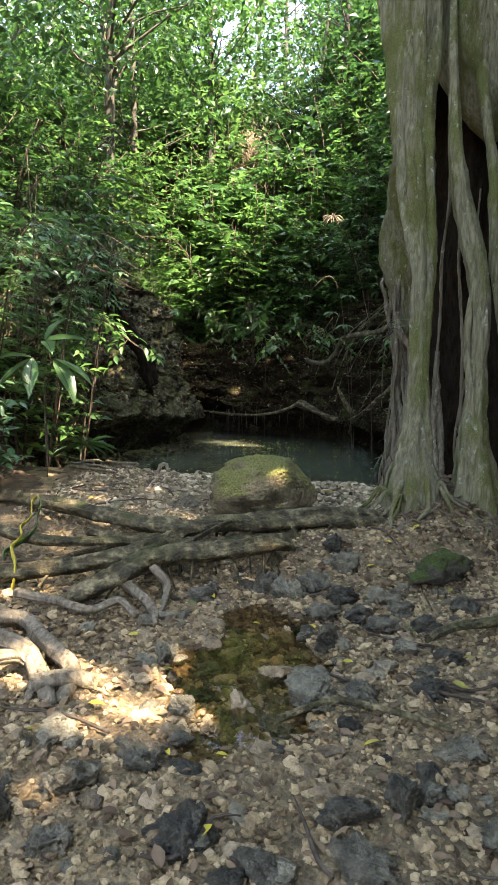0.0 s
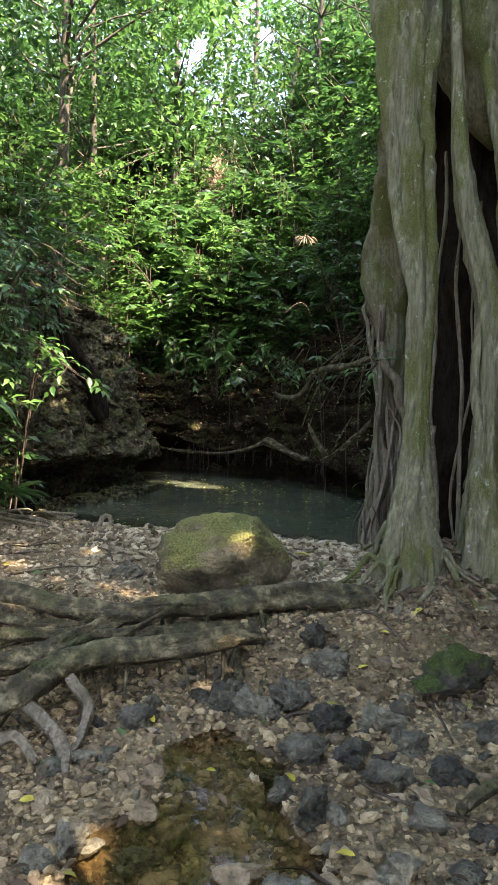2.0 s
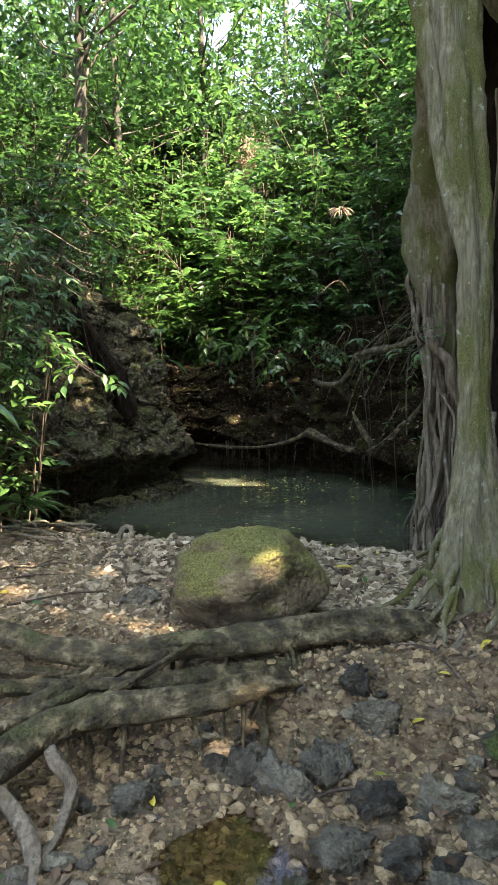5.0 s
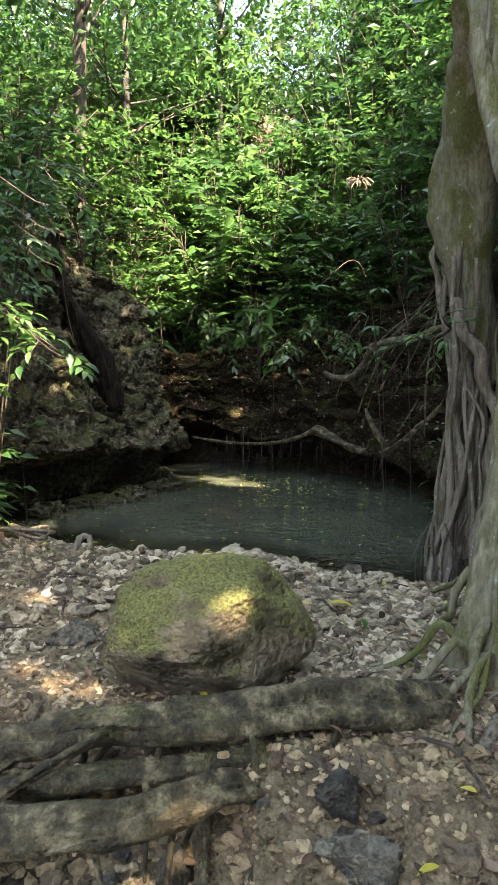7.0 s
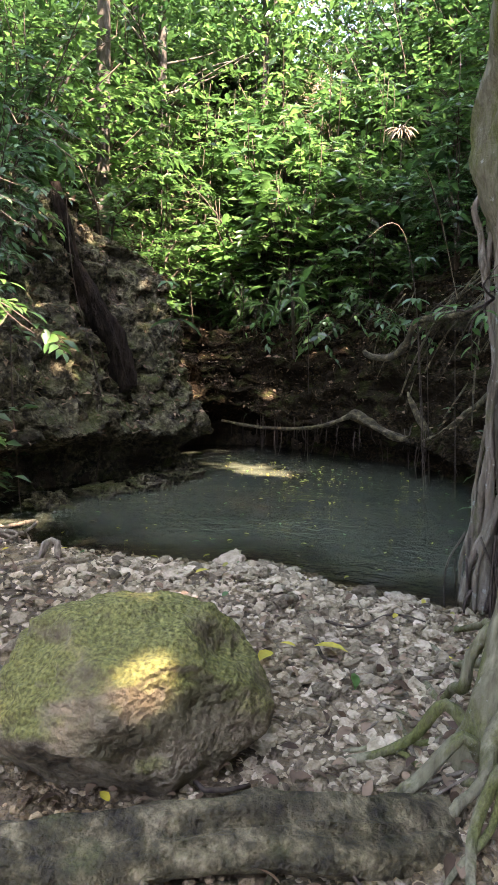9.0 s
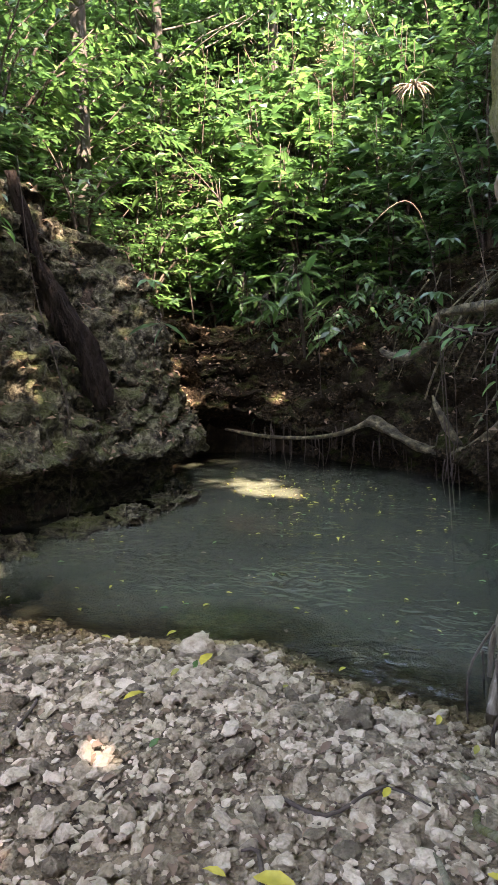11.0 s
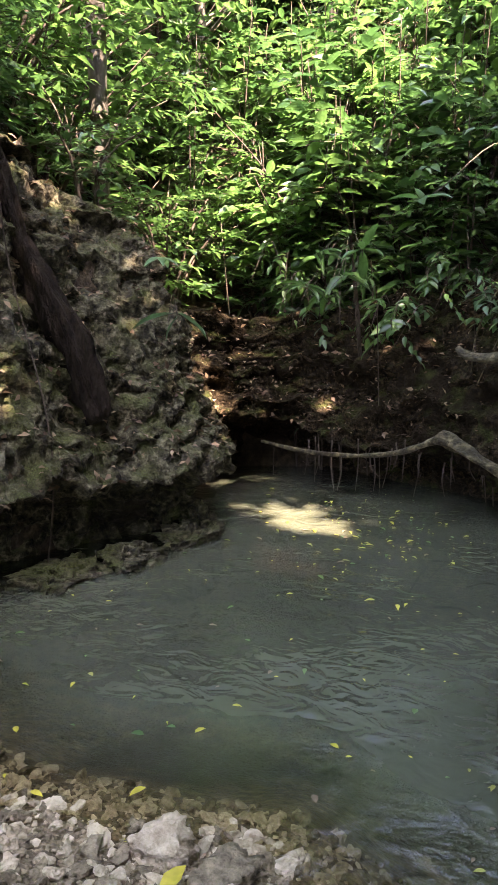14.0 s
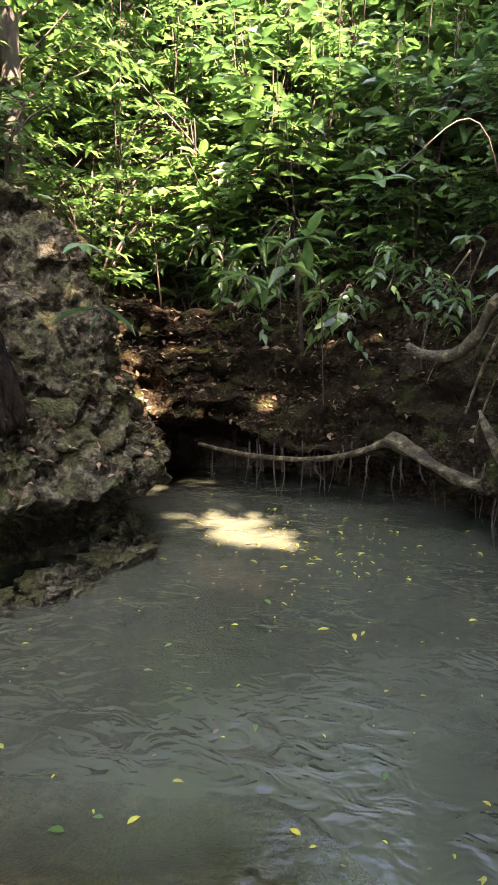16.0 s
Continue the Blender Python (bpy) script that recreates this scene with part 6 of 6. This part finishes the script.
tr = np.random.default_rng(71)
for k in range(22):
    x0, y0 = tr.uniform(-2.0, -1.45), tr.uniform(6.6, 7.7)
    w = tr.normal(0, 1, (3, 2)) * np.array([0.12, 0.16])
    line_ = [(x0 - 0.25, y0 + 0.1), (x0 + w[0][0], y0 + w[0][1]), (x0 + 0.2 + w[1][0], y0 - 0.12 + w[1][1]), (x0 + 0.36 + w[2][0], y0 - 0.3 + w[2][1])]
    lift = (0.05, tr.uniform(0.05, 0.14), tr.uniform(0.03, 0.09), -0.01)
    r = tr.uniform(0.006, 0.016)
    creeper("bank_root", "thin bare root tangled at the pool's edge", [(a, b, max(ground_at(a, b), -0.05) + dz) for (a, b), dz in zip(line_, lift)], [r, r, r * 0.8, r * 0.4], M_AERIAL if k % 3 else M_ROOT, 7, "root", "roots at the pool's edge")
strap = creeper("strap", "yellow-green strap hanging over a root", [(-1.50, 4.62, 0.37), (-1.49, 4.5, 0.36), (-1.44, 4.35, 0.29), (-1.43, 4.15, 0.27), (-1.36, 4.0, 0.25), (-1.37, 3.86, 0.22), (-1.30, 3.74, 0.175), (-1.27, 3.66, 0.1), (-1.28, 3.63, 0.02)], [0.012, 0.017, 0.012, 0.018, 0.014, 0.02, 0.022, 0.022, 0.016], M_YELLOW, 8, "strap", "", squash=0.4)
limb("loop", strap, [(-1.47, 4.6, 0.37), (-1.42, 4.48, 0.35), (-1.38, 4.3, 0.29), (-1.31, 4.1, 0.28), (-1.33, 3.95, 0.24), (-1.4, 3.82, 0.2), (-1.36, 3.74, 0.17)], [0.01, 0.013, 0.012, 0.014, 0.012, 0.014, 0.01], M_LEAF_LIGHT, 8, step=0.05, rough=0.3, bumps=8, squash=0.4)

# ---- fallen leaves ----
def leaf_mesh(seed, mat, kind=LEAF8):
    rg = np.random.default_rng(seed)
    gl = Geo()
    leaves(gl, np.array([[0, -0.5, 0.0]]), np.array([[0, 1.0, 0]]), np.array([[0, 0, 1.0]]), 1.0, rg.uniform(0.38, 0.55), kind)
    return gl.mesh("leaf", mat)


YL = [leaf_mesh(0, M_YELLOW), leaf_mesh(1, M_OLIVE), leaf_mesh(2, M_YELLOW), leaf_mesh(9, M_LEAF_LIGHT), leaf_mesh(5, M_LITTER)]
for k in range(75):
    x, y = rg.uniform(-1.5, 1.3), rg.uniform(1.6, 7.2)
    sz = rg.uniform(0.04, 0.085)
    ob = new("fallen_leaf", YL[k % 5])
    ob.matrix_basis = pose(x, y, max(ground_at(x, y), -0.06) + 0.035, rg.uniform(-20, 20), rg.uniform(-20, 20), rg.uniform(0, 360)) @ Matrix.Scale(sz, 4)
    tagged(ob, "yellow fallen leaf lying on the stones", "leaf", "fallen leaves")
for x, y, sz in [(0.62, 5.85, 0.13), (0.38, 5.75, 0.11), (0.12, 4.83, 0.05), (-0.1, 6.6, 0.09), (-0.02, 7.25, 0.12)]:
    ob = new("fallen_leaf", YL[0])
    ob.matrix_basis = pose(x, y, ground_at(x, y) + 0.05, 8, -6, 140 * x * 3) @ Matrix.Scale(sz, 4)
    tagged(ob, "large yellow fallen leaf lying on the gravel", "leaf", "fallen leaves")
n = 0
while n < 270:
    x, y = rg.uniform(-1.6, 1.5), 7.4 + 4.6 * rg.uniform()
    if rg.uniform() < 0.35:
        x, y = rg.normal(0.1, 0.45), rg.normal(10.9, 0.5)
    if float(basin_distance(np.array([x]), np.array([y]))[0]) > -0.12:
        continue
    ob = new("floating_leaf", YL[n % 5])
    ob.matrix_basis = pose(x, y, 0.008, 0, 0, rg.uniform(0, 360)) @ Matrix.Scale(0.02 + 0.045 * rg.uniform() ** 2, 4)
    tagged(ob, "small yellow-green leaf floating on the pool", "leaf", "floating leaves")
    n += 1
gl = Geo()
m = 12000
X, Y = rg.uniform(-4.5, 3.8, m), rg.uniform(1.2, 15, m)
D = basin_distance(X, Y)
keep = D > 0.25
X, Y, D = X[keep], Y[keep], D[keep]
Z = height(X, Y) + 0.03
m = len(X)
ln = rg.uniform(0.04, 0.10, m)
leaves(gl, np.stack([X, Y, Z], 1), rg.normal(0, 1, (m, 3)) * np.array([1, 1, 0.35]), np.array([0, 0, 1.0]) + rg.normal(0, 0.4, (m, 3)), ln, ln * 0.5)
for pts in LEDGES:
    pts = pts[rg.permutation(len(pts))[:2600]]
    m = len(pts)
    ln = rg.uniform(0.03, 0.085, m)
    leaves(gl, pts + np.array([0, 0, 0.012]), rg.normal(0, 1, (m, 3)) * np.array([1, 1, 0.4]), np.array([0, 0, 1.0]) + rg.normal(0, 0.5, (m, 3)), ln, ln * 0.5)
m = 2600
X, Y = rg.uniform(-1.8, 2.0, m), 1.3 + 5.3 * rg.uniform(0, 1, m)
ln = rg.uniform(0.025, 0.06, m)
leaves(gl, np.stack([X, Y, height(X, Y) + 0.022], 1), rg.normal(0, 1, (m, 3)) * np.array([1, 1, 0.3]), np.array([0, 0, 1.0]) + rg.normal(0, 0.35, (m, 3)), ln, ln * 0.5, LEAF8)
m = 900
X, Y = rg.normal(1.55, 0.38, m), rg.normal(5.1, 0.5, m)
ln = rg.uniform(0.03, 0.075, m)
leaves(gl, np.stack([X, Y, height(X, Y) + 0.025], 1), rg.normal(0, 1, (m, 3)) * np.array([1, 1, 0.35]), np.array([0, 0, 1.0]) + rg.normal(0, 0.45, (m, 3)), ln, ln * 0.5, LEAF8)
tagged(part("leaf_litter", gl, M_LITTER), "brown dead leaves strewn over the banks", "leaf litter", kind="stuff")

# ---- gravel ----
STONES = [rock(500 + k, (1.0, rng.uniform(0.65, 0.95), rng.uniform(0.4, 0.7)), 2, 9, 0.32, 1.6, 0.45, 0.9) for k in range(14)]


def scatter(name, label, mat, n, box, sizes, keep, seed):
    """Stones by the thousand, lying on the ground."""
    rg = np.random.default_rng(seed)
    X, Y = rg.uniform(box[0], box[1], n), rg.uniform(box[2], box[3], n)
    ok = keep(X, Y, rg)
    X, Y = X[ok], Y[ok]
    S = sizes[0] + (sizes[1] - sizes[0]) * rg.uniform(0, 1, len(X)) ** 2.2
    Z = height(X, Y) + S * 0.15
    A, B, C = rg.uniform(0, 6.28, len(X)), rg.normal(0, 0.35, len(X)), rg.normal(0, 0.35, len(X))
    g = Geo()
    for k in range(len(X)):
        v, f = STONES[k % len(STONES)]
        r = np.array(Euler((B[k], C[k], A[k])).to_matrix())
        g.add(v @ r.T * S[k] + np.array([X[k], Y[k], Z[k]]), f)
    return tagged(part(name, g, mat, smooth=False), label, "gravel", kind="stuff")


scatter("gravel", "pale angular limestone gravel along the pool's shore", M_GRAVEL, 3900, (-1.75, 1.35, 4.95, 7.9), (0.018, 0.054),
        lambda x, y, r: (r.uniform(0, 1, len(x)) < np.where(x > -0.55 + 0.5 * (6.6 - y), 1.0, 0.35)) & (np.hypot(x - 0.08, (y - 5.13)) > 0.36), 1)
STONES = [rock(600 + k, (1.0, rng.uniform(0.6, 0.95), rng.uniform(0.4, 0.7)), 1, 6, 0.3, 1.6, 0.5, 0.95) for k in range(14)]
scatter("gravel", "brown pebbles of the stream bed", M_CREEK, 3200, (-1.5, 1.9, 1.2, 4.7), (0.02, 0.05), lambda x, y, r: r.uniform(0, 1, len(x)) < 1.0, 2)
scatter("gravel", "fine brown gravel of the stream bed", M_CREEK, 14500, (-1.4, 1.7, 1.3, 4.95), (0.009, 0.026), lambda x, y, r: r.uniform(0, 1, len(x)) < 1.0, 3)
scatter("gravel", "small pale chips between the shore stones", M_GRAVEL, 13000, (-1.75, 1.35, 4.7, 7.7), (0.010, 0.026), lambda x, y, r: r.uniform(0, 1, len(x)) < np.where(x > -0.6 + 0.5 * (6.6 - y), 1.0, 0.4), 4)
SM = []
for v, f in [rock(700 + k, (1.0, rng.uniform(0.65, 0.95), rng.uniform(0.45, 0.7)), 2, 9, 0.3, 1.6, 0.45, 0.9) for k in range(12)]:
    g = Geo()
    g.add(v, f)
    SM.append(g.mesh("stone", M_PEBBLE, False))
for k in range(290):
    x, y = rng.uniform(-0.9, 1.1), rng.uniform(5.5, 7.35)
    if math.hypot(x - 0.08, y - 5.13) < 0.4:
        continue
    sz = rng.uniform(0.03, 0.062)
    ob = new("stone", SM[k % len(SM)])
    ob.matrix_basis = pose(x, y, ground_at(x, y) + 0.35 * sz, rng.uniform(-25, 25), rng.uniform(-25, 25), rng.uniform(0, 360)) @ Matrix.Scale(sz, 4)
    ob.parent = ground
